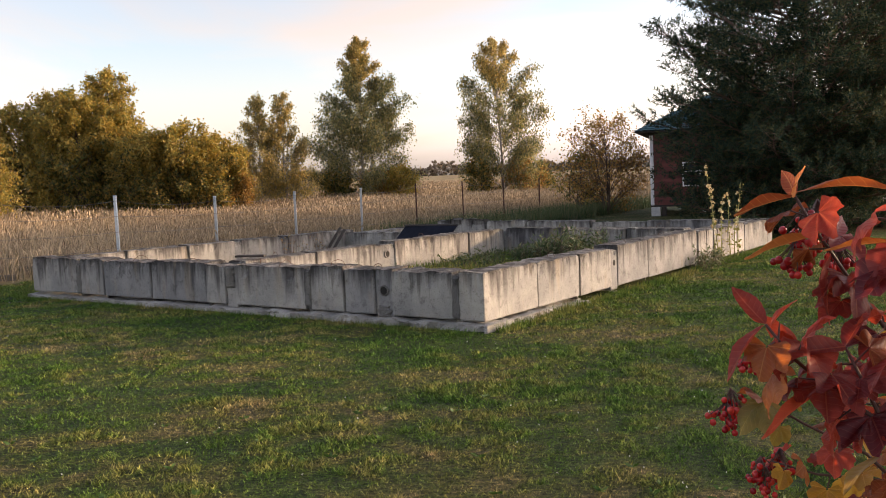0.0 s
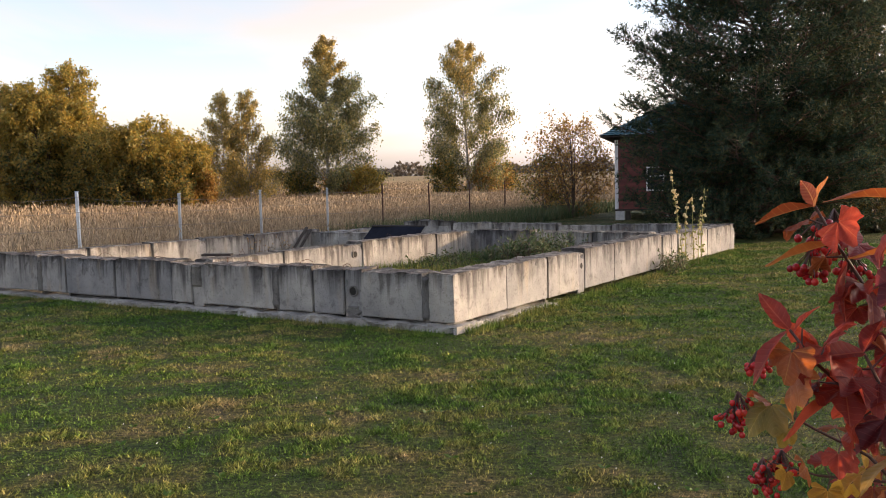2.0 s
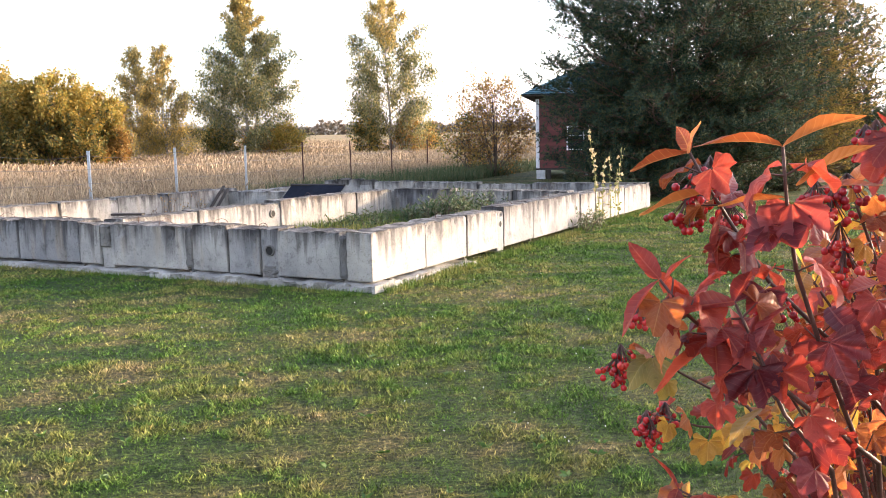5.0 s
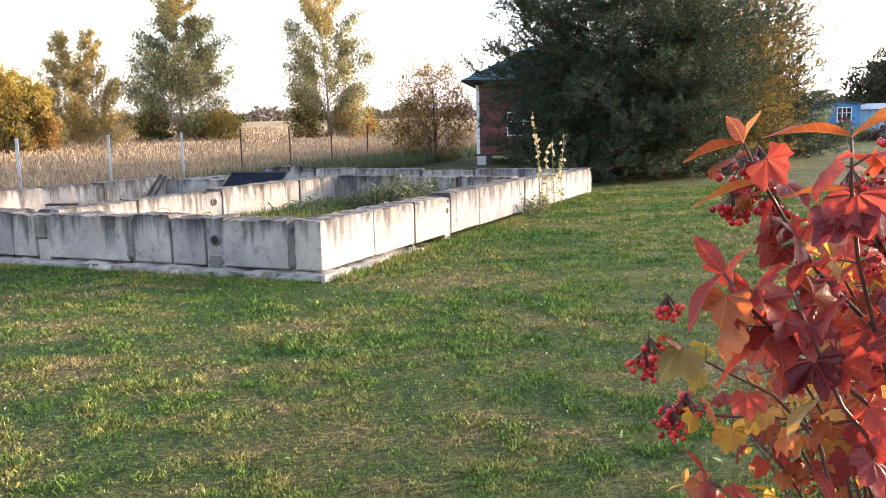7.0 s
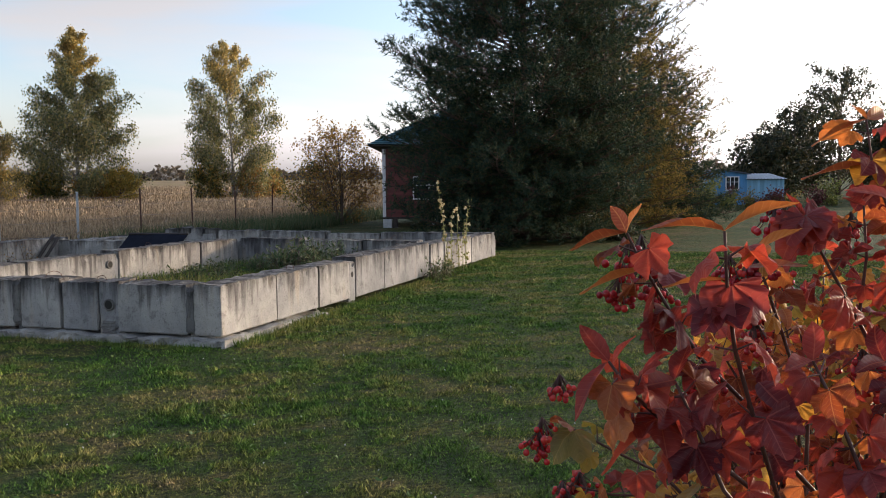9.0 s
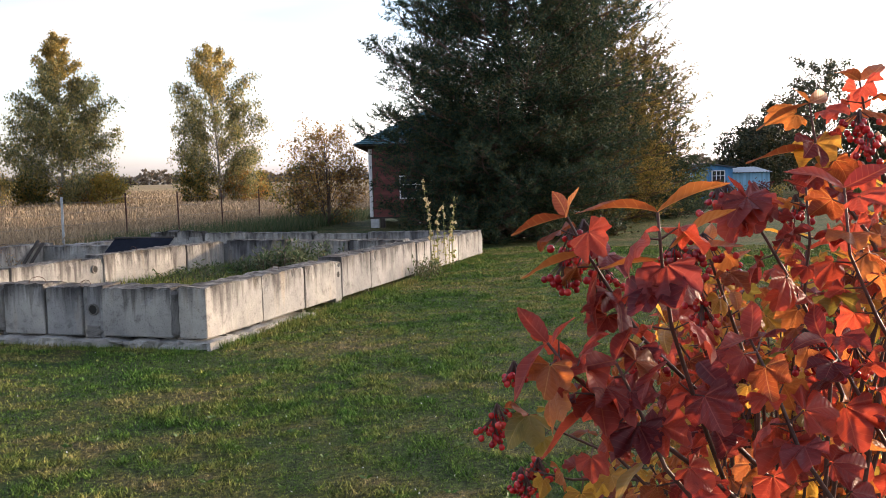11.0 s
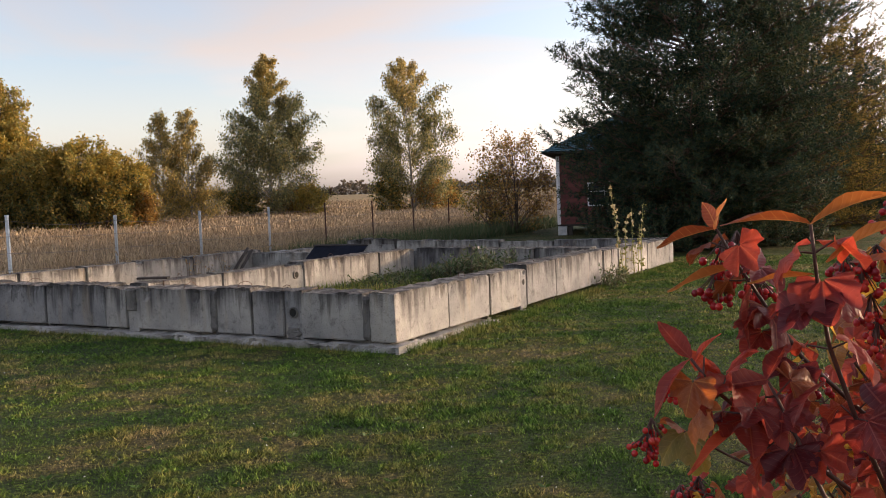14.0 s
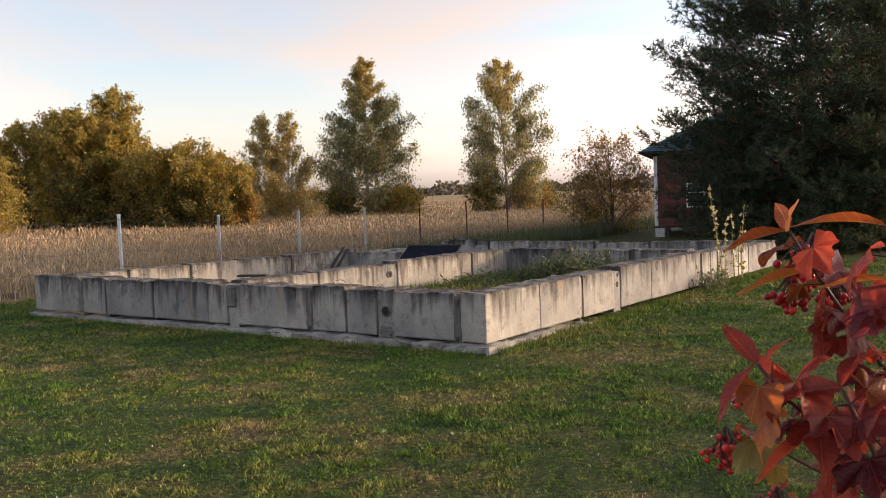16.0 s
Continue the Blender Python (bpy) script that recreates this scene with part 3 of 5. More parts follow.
# ---- far woods beyond the field ----
def far_woods():
    rs = np.random.RandomState(3)
    n = 26000
    az = rs.uniform(radians(-52), radians(64), n)
    d = 500 + rs.normal(scale=14, size=n)
    h = np.array([5.0 + 3.6 * (0.5 + 0.5 * noise.noise(Vector((a * 26, 1.5, 0)))) + 3.2 * noise.noise(Vector((a * 95, 7.5, 0))) for a in az])
    z = 5.6 + np.maximum(0.5, h) * rs.uniform(0, 1, n) ** 0.8
    pos = np.stack([np.sin(az) * d, np.cos(az) * d, z], axis=1)
    mesh_np("far_woods", leaf_cards(pos, rs.normal(size=(n, 3)), rs.uniform(1.2, 3.0, n), rs, 0.8), L_WOODS, None, "brown autumn woods along the horizon", "stuff", "woods")


far_woods()

# ---- birches and the grove along the field ----
tree("birch", "tall green birch with drooping twigs in the field", -6.5, 71, 13.3, lambda u: 5.0 * (1 - u) ** 1.35 * (0.8 + 1.0 * u) + 0.6, M_BIRCHBARK, L_BIRCH, 11,
     0.05, 58, 34, 26, 0.19, 0.7, 0.5, 0.42, 0.15, (0.3, 0), top_leaf=L_BIRCHY, stems=2)
tree("birch", "slender yellowing birch with long hanging twigs", 5.2, 71, 12.8, lambda u: 4.4 * (1 - u) ** 0.9 * (0.7 + 1.0 * u) + 0.6, M_BIRCHBARK, L_BIRCH, 23,
     0.07, 50, 30, 24, 0.185, 1.0, 0.5, 0.45, 0.14, (-0.2, 0), top_leaf=L_BIRCHY, gaps=0.06, stems=2)
for x, y, h, s, lm in ((-13.9, 66, 8.6, 5, L_BIRCHY), (-12.0, 66, 8.7, 7, L_BIRCHY)):
    tree("birch", "young golden birch at the edge of the grove", x, y, h, lambda u: 2.3 * (1 - u) ** 0.85 + 0.25, M_BIRCHBARK, lm, s, 0.04, 46, 20, 15, 0.17, 0.6, 0.7, 0.4, 0.08, stems=2)
for x, y, h, r, s, lm in ((-28.6, 59, 7.3, 2.4, 31, L_OLIVE), (-26.0, 58, 8.2, 2.4, 32, L_GOLD), (-22.6, 60, 9.7, 2.0, 33, L_GOLD), (-23.9, 57, 7.6, 2.3, 34, L_OLIVE), (-31.8, 60, 5.6, 2.2, 35, L_GOLD), (-21.6, 58, 7.0, 2.0, 36, L_OLIVE)):
    tree("willow", "bushy willow in olive and gold autumn leaf", x, y, h, lambda u, r=r: r * (1 - u ** 2.2) ** 0.6 * (0.75 + 0.35 * u) + 0.3, M_BARK, lm, s, 0.03, 60, 20, 15, 0.22, 0.2, 0.75, 0.45, 0.14, stems=3, top_leaf=L_GOLD)
for x, y, h, r, s, lm in ((-18.9, 56.5, 5.0, 2.2, 41, L_OLIVE), (-17.0, 56, 5.6, 2.3, 42, L_OLIVE), (-15.4, 56.5, 4.8, 1.9, 43, L_OLIVE), (-14.2, 58, 4.3, 1.3, 44, L_RUSTY), (-20.3, 57, 4.4, 1.6, 45, L_OLIVE)):
    tree("shrub", "rounded dense shrub beside the grove", x, y, h, lambda u, r=r: r * (1 - u ** 2.4) ** 0.5 + 0.2, M_BARK, lm, s, 0.02, 52, 18, 15, 0.20, 0.15, 0.7, 0.4, 0.08, category="shrub", stems=3, top_leaf=L_GOLD)
tree("willow", "pale yellowing sapling at the field margin", -24.6, 46, 4.6, lambda u: 1.7 * (1 - u) ** 0.5 + 0.3, M_BARK, L_GOLD, 47, 0.03, 34, 9, 14, 0.16, 0.3, 0.9, 0.4, 0.06, stems=3)
tree("shrub", "small yellow shrub under the birches", -3.2, 69, 2.6, lambda u: 1.3 * (1 - u) ** 0.5 + 0.2, M_BARK, L_GOLD, 48, 0.02, 22, 8, 14, 0.22, 0.2, 0.8, 0.4, 0.05, category="shrub")
for k, (x, y, h) in enumerate(((-8.6, 70, 2.6), (-5.0, 70.5, 2.2), (3.4, 70, 2.8), (6.8, 70, 2.9), (8.2, 72, 2.4))):
    tree("shrub", "low brownish undergrowth at a birch foot", x, y, h, lambda u: 1.6 * (1 - u) ** 0.5 + 0.2, M_BARK, L_RUSTY if k % 2 else L_OLIVE, 60 + k, 0.02, 20, 8, 14, 0.24, 0.2, 0.8, 0.4, 0.05, category="shrub")
tree("shrub", "sparse rust-brown fruit shrub beside the red house", 7.3, 37.5, 4.0, lambda u: 1.7 * (1 - u) ** 0.5 + 0.3, M_BARK, L_RUSTY, 51, 0.04, 44, 13, 12, 0.115, 0.1, 0.9, 0.42, 0.06, category="shrub", stems=4)
tree("shrub", "sparse rust-brown fruit shrub beside the red house", 6.3, 38.5, 2.8, lambda u: 1.2 * (1 - u) ** 0.5 + 0.2, M_BARK, L_OLIVE, 52, 0.04, 24, 8, 12, 0.12, 0.1, 0.9, 0.42, 0.05, category="shrub", stems=3)

# ---- the pines beside the lawn ----
def pine(label, x, y, height, radius, seed, whorls, needles, open_at=(0.36, 0.52), tufts=1.0):
    """Whorls of boughs that sweep out and turn up, side twigs along them, each ending in a brush of needles; bare wood near the trunk."""
    rs = np.random.RandomState(seed)
    e = thing("pine", pose(x, y, float(gz(x, y)) - 0.05), label, "tree")
    ks = np.linspace(0, 1, 10)
    wob = np.cumsum(rs.normal(scale=0.05, size=(10, 2)), axis=0)
    spine = lambda u: np.array([np.interp(u, ks, wob[:, 0]), np.interp(u, ks, wob[:, 1]), u * height])
    tubes("trunk", [([spine(u) for u in ks], [0.19 * (1 - 0.9 * u) + 0.012 for u in ks])], M_PBARK, e, "", 9)
    runs, at, way = [], [], []
    for w in range(whorls):
        u0 = 0.03 + 0.95 * (w / (whorls - 1)) ** 0.95
        count = 13 if u0 < 0.3 else 10 if u0 < 0.7 else 6
        for k in range(count):
            u = min(0.985, u0 + rs.uniform(-0.03, 0.03))
            az = 6.2832 * (k + rs.uniform(-0.3, 0.3)) / count + w * 1.9
            span = radius(u) * rs.uniform(0.72, 1.08)
            out = np.array([math.cos(az), math.sin(az), 0.0])
            lat = np.array([-out[1], out[0], 0.0])
            lift = span * (0.12 + 0.50 * u) * rs.uniform(0.3, 1.6)
            p0 = spine(max(0.01, u - 0.02))
            p1 = p0 + out * span * 0.55 + np.array([0, 0, lift * 0.15]) + lat * rs.normal(scale=0.06 * span)
            p2 = p0 + out * span + np.array([0, 0, lift])
            ts = np.linspace(0, 1, 6)
            runs.append(([(1 - t) ** 2 * p0 + 2 * t * (1 - t) * p1 + t * t * p2 for t in ts], [0.045 * (1 - 0.5 * u) * (1 - 0.85 * t) + 0.006 for t in ts]))
            bare = 0.38 if open_at[0] < u < open_at[1] else 0.15
            n = max(4, int((7.2 if u < 0.32 else 6.8) * span * tufts))
            for i in range(n):
                t = bare + (1.02 - bare) * (i + rs.rand()) / n
                a = (1 - t) ** 2 * p0 + 2 * t * (1 - t) * p1 + t * t * p2
                side = 1 if i % 2 else -1
                d = unit(out * rs.uniform(0.5, 1.0) + lat * side * rs.uniform(0.35, 1.1) + np.array([0, 0, rs.uniform(-0.45, 0.75)]))
                q = (0.22 + 0.30 * span * (1.05 - t)) * rs.uniform(0.6, 1.2)
                b = a + d * q + np.array([0, 0, 0.10 * q])
                runs.append(([a, b], [0.011, 0.004]))
                m = max(2, int(q / 0.13))
                for j in range(m):
                    f = 1 - 0.82 * j / m
                    c = a + (b - a) * f
                    g = unit(d * (1.0 if j == 0 else 0.6) + rs.normal(scale=0.38, size=3) + np.array([0, 0, 0.45]))
                    at.append(c)
                    way.append(g)
            at.append(p2)
            way.append(unit(out + np.array([0, 0, 0.9])))
    tubes("branchwork", runs, M_PBARK, e, "", 3)
    at, way = np.array(at), np.array(way)
    brush = []
    n = len(at)
    size = rs.uniform(0.22, 0.42, n)[:, None]
    for k in range(16):
        f = rs.rand(n, 1) ** 0.8
        root = at + way * size * f
        nd = unit(way * rs.uniform(0.35, 1.0, (n, 1)) + unit(np.cross(way, rs.normal(size=(n, 3)))) * 0.9)
        ln = 0.125 * rs.uniform(0.75, 1.25, (n, 1))
        sd = unit(np.cross(nd, rs.normal(size=(n, 3)))) * 0.0135
        brush.append(np.stack([root - sd, root + sd, root + nd * ln], axis=1))
    mesh_np("crown", np.concatenate(brush), needles, e)
    return e


PINE_U, PINE_R = (0, 0.06, 0.12, 0.20, 0.28, 0.36, 0.5, 0.63, 0.8, 1), (3.3, 3.6, 4.0, 4.3, 4.4, 4.4, 3.8, 3.1, 1.9, 0.35)
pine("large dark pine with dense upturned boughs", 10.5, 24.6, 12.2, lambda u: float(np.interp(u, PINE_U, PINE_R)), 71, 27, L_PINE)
pine("sunlit pine standing behind the large one", 16.6, 30.0, 12.4, lambda u: float(np.interp(u, PINE_U, PINE_R)) * 0.86, 72, 20, L_PINE_SUNLIT, (2, 2), 0.66)
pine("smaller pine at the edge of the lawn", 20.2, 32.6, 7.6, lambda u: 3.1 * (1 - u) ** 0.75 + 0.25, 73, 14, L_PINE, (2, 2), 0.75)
# trees behind the blue shed
for x, y, h, r, s in ((41.5, 51.5, 4.6, 2.2, 81), (45.5, 54, 6.6, 2.8, 82), (53.5, 58, 10.2, 4.4, 83), (47.5, 46, 5.2, 2.3, 84), (36.5, 58, 4.2, 2.2, 86), (30.0, 56.5, 6.5, 3.0, 87), (57, 48, 9.0, 4.0, 88)):
    tree("tree", "dark broadleaf tree behind the blue shed", x, y, h, lambda u, r=r: r * (1 - u ** 2.2) ** 0.6 + 0.3, M_BARK, L_DARK, s, 0.08, 48, 11, 18, 0.26, 0.15, 0.6, 0.45, 0.16, stems=2)


# ---- fence along the field ----
def fence():
    e = thing("fence", pose(0, 0, 0), "wire fence on steel posts along the dry field", "fence")
    tops = []
    base = Vector((-7.83, 20.6, 0))
    for i in range(-2, 11):
        p = base + UR * 3.0 * i
        z = rise(p.x, p.y)
        steel = i < 4
        top = (1.75, 1.64, 1.68, 1.70)[i] if 0 <= i < 4 else (1.76 + 0.012 * i if i >= 4 else 1.8)
        w = 0.034 if steel else 0.026
        ln = rng.uniform(-0.03, 0.03)
        bm = bmesh.new()
        box(bm, -w, w, -w, w, z - 0.2, top, 0.006)
        for v in bm.verts:
            if v.co.z > 1:
                v.co.x += ln
            v.co += Vector((p.x, p.y, 0))
        post = part("post", bm, M_STEEL if steel else M_RUST, e, "galvanised steel post" if steel else "dark rusty steel post")
        if steel:
            bm = box(bmesh.new(), -w - 0.004, w + 0.004, -w - 0.004, w + 0.004, top - 0.012, top + 0.012, 0.003)
            for v in bm.verts:
                v.co += Vector((p.x + ln, p.y, 0))
            part("cap", bm, M_STEEL, post)
        tops.append((p, z, top))
    for f in (0.93, 0.72, 0.5, 0.28):
        for (p, z, t), (q, z2, t2) in zip(tops, tops[1:]):
            pts = []
            for k in range(7):
                s = k / 6
                h = (z + (t - z) * f) * (1 - s) + (z2 + (t2 - z2) * f) * s - 0.10 * 4 * s * (1 - s) * (1 if f > 0.9 else 0.35)
                pts.append(p.lerp(q, s) + Vector((0.02, -0.03, h)))
            v, fa = tube(pts, [0.006] * 7, 3)
            link_mesh("wire", v, fa, M_WIRE, e)


fence()


# ---- the red house ----
M_BOARD = plain("dark_red_boards", (0.10, 0.022, 0.020), (0.16, 0.040, 0.034), 3, 0.6, 0, 0.3, (0.3, 1, 4), 0.16)
M_WHITE = plain("white_paint", (0.62, 0.63, 0.66), (0.78, 0.78, 0.80), 6, 0.5)
M_TILE = plain("green_metal_tile", (0.025, 0.085, 0.115), (0.05, 0.14, 0.17), 3, 0.35, 0.3, 0.1)
M_DARK = plain("dark_timber", (0.02, 0.017, 0.015), (0.045, 0.035, 0.03), 10, 0.8)
M_PIER = plain("pier_concrete", (0.34, 0.34, 0.35), (0.5, 0.5, 0.5), 9, 0.9)
M_GLASS, gn, gl, gb = mat("window_glass")
gb.inputs["Base Color"].default_value = (0.02, 0.025, 0.03, 1)
gb.inputs["Roughness"].default_value = 0.05


def window(e, x0, x1, z0, z1, y, mw, bars=1):
    w = part("window", box(bmesh.new(), x0, x1, y - 0.01, y + 0.03, z0, z1), M_GLASS, e, "dark glass window in a pale frame")
    t = 0.06
    for d in ((x0 - t, x0, z0 - t, z1 + t), (x1, x1 + t, z0 - t, z1 + t)):
        boxed("frame", (d[0], d[1], y - 0.05, y + 0.02, d[2], d[3]), mw, w, "", 0.008)
    for d in ((x0, x1, z0 - t, z0), (x0, x1, z1, z1 + t)):
        boxed("frame", (d[0], d[1], y - 0.045, y + 0.02, d[2], d[3]), mw, w, "", 0.008)
    for k in range(bars):
        xm = x0 + (x1 - x0) * (k + 1) / (bars + 1)
        boxed("glazing_bar", (xm - 0.025, xm + 0.025, y - 0.035, y - 0.012, z0, z1), mw, w)
    zm = z0 + (z1 - z0) * 0.62
    boxed("glazing_bar", (x0, x1, y - 0.033, y - 0.013, zm - 0.02, zm + 0.02), mw, w)
    return w


def red_house():
    zg = rise(8.4, 34)
    e = thing("house", pose(8.37, 34.05, zg, 0, 0, -19), "dark red timber house with a green tiled roof", "house")
    W, D, Z0, Z1 = 6.2, 5.6, 0.44, 3.25
    boxed("wall", (0.02, W - 0.02, 0.02, D, Z0, Z1), M_BOARD, e, "dark red boarded wall")
    n = 19
    h = (Z1 - Z0) / n
    for k in range(n):
        bm = box(bmesh.new(), 0.13, W - 0.13, -0.012, 0.018, Z0 + k * h + 0.004, Z0 + (k + 1) * h - 0.004, 0.005)
        part("board", bm, M_BOARD, e)
    for x in (-0.01, W - 0.12):
        boxed("corner_trim", (x, x + 0.135, -0.03, 0.13, Z0, Z1), M_WHITE, e, "white corner board", 0.006)
    boxed("fascia", (-0.05, W + 0.05, -0.06, -0.035, Z1 - 0.05, Z1 + 0.12), M_DARK, e)
    boxed("sill_beam", (-0.02, W + 0.02, 0.0, 0.2, Z0 - 0.07, Z0 - 0.005), M_DARK, e, "dark sill beam")
    window(e, 1.28, 2.5, 1.2, 2.05, -0.015, M_WHITE, 1)
    for k in range(4):
        x = 0.0 + k * 1.95
        boxed("pier", (x, x + 0.36, 0.0, 0.36, -0.1, Z0 - 0.075), M_PIER, e, "grey concrete block pier", 0.012)
        boxed("prop", (x + 0.4, x + 0.58, 0.05, 0.3, -0.1, Z0 - 0.075), M_DARK, e, "short dark timber prop", 0.01)
    # hipped roof in pressed metal tile: waves across, steps down the slope
    o, zr, ze = 0.55, 5.15, Z1 + 0.12
    eave = [Vector((-o, -o, ze)), Vector((W + o, -o, ze)), Vector((W + o, D + o, ze)), Vector((-o, D + o, ze))]
    rl, rr = Vector((D / 2, D / 2, zr)), Vector((W - D / 2 + 0.2, D / 2, zr))
    for a, b, c, d in ((eave[0], eave[1], rr, rl), (eave[3], eave[0], rl, rl), (eave[1], eave[2], rr, rr), (eave[2], eave[3], rl, rr)):
        vs, fs = [], []
        nu, nv = 72, 22
        nrm = (b - a).cross(d - a).normalized()
        for j in range(nv + 1):
            for side in (0, 1):
                t = min(1.0, (j + (0.999 if side else 0.0)) / (nv + 1))
                p, q = a.lerp(d, t), b.lerp(c, t)
                for i in range(nu + 1):
                    s = i / nu
                    x = p.lerp(q, s)
                    wave = 0.018 * math.sin((x - a).dot((b - a).normalized()) * 2 * math.pi / 0.19)
                    vs.append(x + nrm * (wave + (0.03 if not side else 0.0)))
        rowlen = nu + 1
        for r in range(2 * (nv + 1) - 1):
            for i in range(nu):
                fs.append((r * rowlen + i, r * rowlen + i + 1, (r + 1) * rowlen + i + 1, (r + 1) * rowlen + i))
        link_mesh("roof", vs, fs, M_TILE, e, "green pressed metal tile roof")
    boxed("soffit", (-o + 0.02, W + o - 0.02, -o + 0.02, D + o - 0.02, ze - 0.06, ze - 0.02), M_DARK, e)


red_house()

# ---- the blue shed ----
M_BLUE = plain("blue_boards", (0.05, 0.19, 0.40), (0.09, 0.28, 0.52), 4, 0.7, 0, 0.4, (3, 3, 0.3), 0.2)
M_PALEBLUE = plain("pale_blue_boards", (0.16, 0.36, 0.52), (0.24, 0.46, 0.62), 4, 0.7, 0, 0.4, (3, 3, 0.3), 0.2)
M_FELT = plain("roof_felt", (0.045, 0.06, 0.085), (0.085, 0.10, 0.13), 6, 0.8)
M_SLATE = plain("fibre_cement_sheet", (0.42, 0.46, 0.50), (0.58, 0.62, 0.66), 6, 0.8)


def blue_shed():
    zg = rise(32, 47.5)
    e = thing("shed", pose(32.16, 47.66, zg, 0, 0, -18.2), "blue boarded garden shed with a low dark roof", "shed")
    top = lambda x: 1.95 + 0.32 * (1 - abs(x - 1.9) / 2.0)
    boxed("wall", (0.02, 3.66, 0.02, 3.0, -0.1, 1.85), M_BLUE, e, "blue boarded wall")
    k = 0
    x = 0.0
    while x < 3.6:
        part("plank", box(bmesh.new(), x + 0.004, x + 0.148, -0.012, 0.018, 0.0, top(x + 0.075) - 0.02, 0.004), M_BLUE, e)
        x += 0.152
    window(e, 0.35, 0.85, 1.15, 1.62, -0.02, M_PALEBLUE, 1)
    window(e, 2.32, 3.08, 1.0, 1.78, -0.02, M_WHITE, 2)
    for a, b in ((-0.15, 1.9), (1.9, 3.85)):
        za, zb = top(a) + 0.0, top(b)
        vs = [(a, -0.25, za), (b, -0.25, zb), (b, 3.2, zb), (a, 3.2, za), (a, -0.25, za + 0.06), (b, -0.25, zb + 0.06), (b, 3.2, zb + 0.06), (a, 3.2, za + 0.06)]
        link_mesh("roof", vs, [(0, 1, 2, 3)[::-1], (4, 5, 6, 7), (0, 1, 5, 4), (1, 2, 6, 5), (2, 3, 7, 6), (3, 0, 4, 7)], M_FELT, e, "low roof in dark felt")
    f = thing("annex", pose(35.62, 46.52, zg, 0, 0, -18.2), "pale blue lean-to with a light sheet roof", "shed")
    boxed("wall", (0.02, 2.38, 0.02, 2.4, -0.1, 1.6), M_PALEBLUE, f)
    x = 0.0
    while x < 2.3:
        part("plank", box(bmesh.new(), x + 0.004, x + 0.138, -0.012, 0.018, 0.0, 1.62, 0.004), M_PALEBLUE, f)
        x += 0.142
    vs, fs = [], []
    for i in range(61):
        x = -0.08 + 2.55 * i / 60
        w = 0.02 * math.sin(i * 2 * math.pi / 5)
        vs += [(x, -0.3, 1.66 + w), (x, 2.6, 2.05 + w)]
    fs = [(2 * i, 2 * i + 2, 2 * i + 3, 2 * i + 1) for i in range(60)]
    link_mesh("roof", vs, fs, M_SLATE, f, "pale corrugated sheet roof")


blue_shed()


# ---- kitchen-garden plants before the shed ----
def clump(name, label, x, y, h, r, material, seed, n=420, leaf=0.12, wide=0.5, category="plant", group=""):
    """A leafy clump: stems from the foot, leaves along them."""
    rs = np.random.RandomState(seed)
    e = thing(name, pose(x, y, float(gz(x, y))), label, category, group)
    runs, cards = [], []
    stems = 14
    for i in range(stems):
        a = rs.uniform(0, 6.28)
        q = r * math.sqrt(rs.rand())
        top = np.array([math.cos(a) * q, math.sin(a) * q, h * rs.uniform(0.6, 1.05)])
        mid = top * np.array([0.45, 0.45, 0.6])
        runs.append(([np.array([top[0] * 0.2, top[1] * 0.2, -0.03]), mid, top], [0.012, 0.008, 0.004]))
        m = n // stems
        t = rs.uniform(0.15, 1.0, m)
        pos = np.where(t[:, None] < 0.5, mid * (t[:, None] / 0.5), mid + (top - mid) * ((t[:, None] - 0.5) / 0.5)) + rs.normal(scale=0.10 * r + 0.03, size=(m, 3))
        pos[:, 2] = np.maximum(pos[:, 2], 0.02)
        cards.append(leaf_cards(pos, rs.normal(size=(m, 3)) + np.array([0, 0, 0.2]), leaf * rs.uniform(0.6, 1.2, m), rs, wide))
    tubes("stem_bunch", runs, M_BARK, e, "", 4)
    mesh_np("foliage", np.concatenate(cards), material, e)
    return e


prs = random.Random(9)
for k in range(26):
    s = prs.uniform(0, 1)
    d = prs.uniform(-1.4, 1.4)
    x, y = 22.5 + 18 * s + d * 0.4, 44.5 - 4.5 * s + d
    kind = prs.choice(("lime", "lime", "wine", "dry", "dry"))
    m, lab = {"lime": (L_LIME, "yellow-green garden shrub in the vegetable bed"), "wine": (L_WINE, "wine-red amaranth clump in the vegetable bed"), "dry": (L_OLIVE, "withering brownish garden plant in the bed")}[kind]
    clump("garden_plant", lab, x, y, prs.uniform(0.5, 1.25), prs.uniform(0.5, 0.9), m, 100 + k, 420, 0.15, 0.5)
clump("garden_plant", "large yellow-green currant bush before the shed", 28.9, 41.4, 2.0, 1.5, L_LIME, 131, 2200, 0.14)
clump("garden_plant", "large yellow-green currant bush before the shed", 38.6, 43.0, 1.6, 1.2, L_LIME, 132, 1400, 0.14)
clump("garden_plant", "wine-red amaranth clump in the vegetable bed", 24.6, 39.6, 1.3, 0.9, L_WINE, 134, 900, 0.14)
clump("garden_plant", "dark red dahlia clump by the shed window", 33.0, 44.6, 1.35, 0.5, L_WINE, 133, 420, 0.14)
for k in range(9):
    clump("garden_plant", "low dark undergrowth round the pine foot", 8.5 + prs.uniform(0, 6.5), 24.5 + prs.uniform(-1.6, 2.0), prs.uniform(0.35, 0.8), prs.uniform(0.5, 0.9), L_DARK, 140 + k, 380, 0.12)

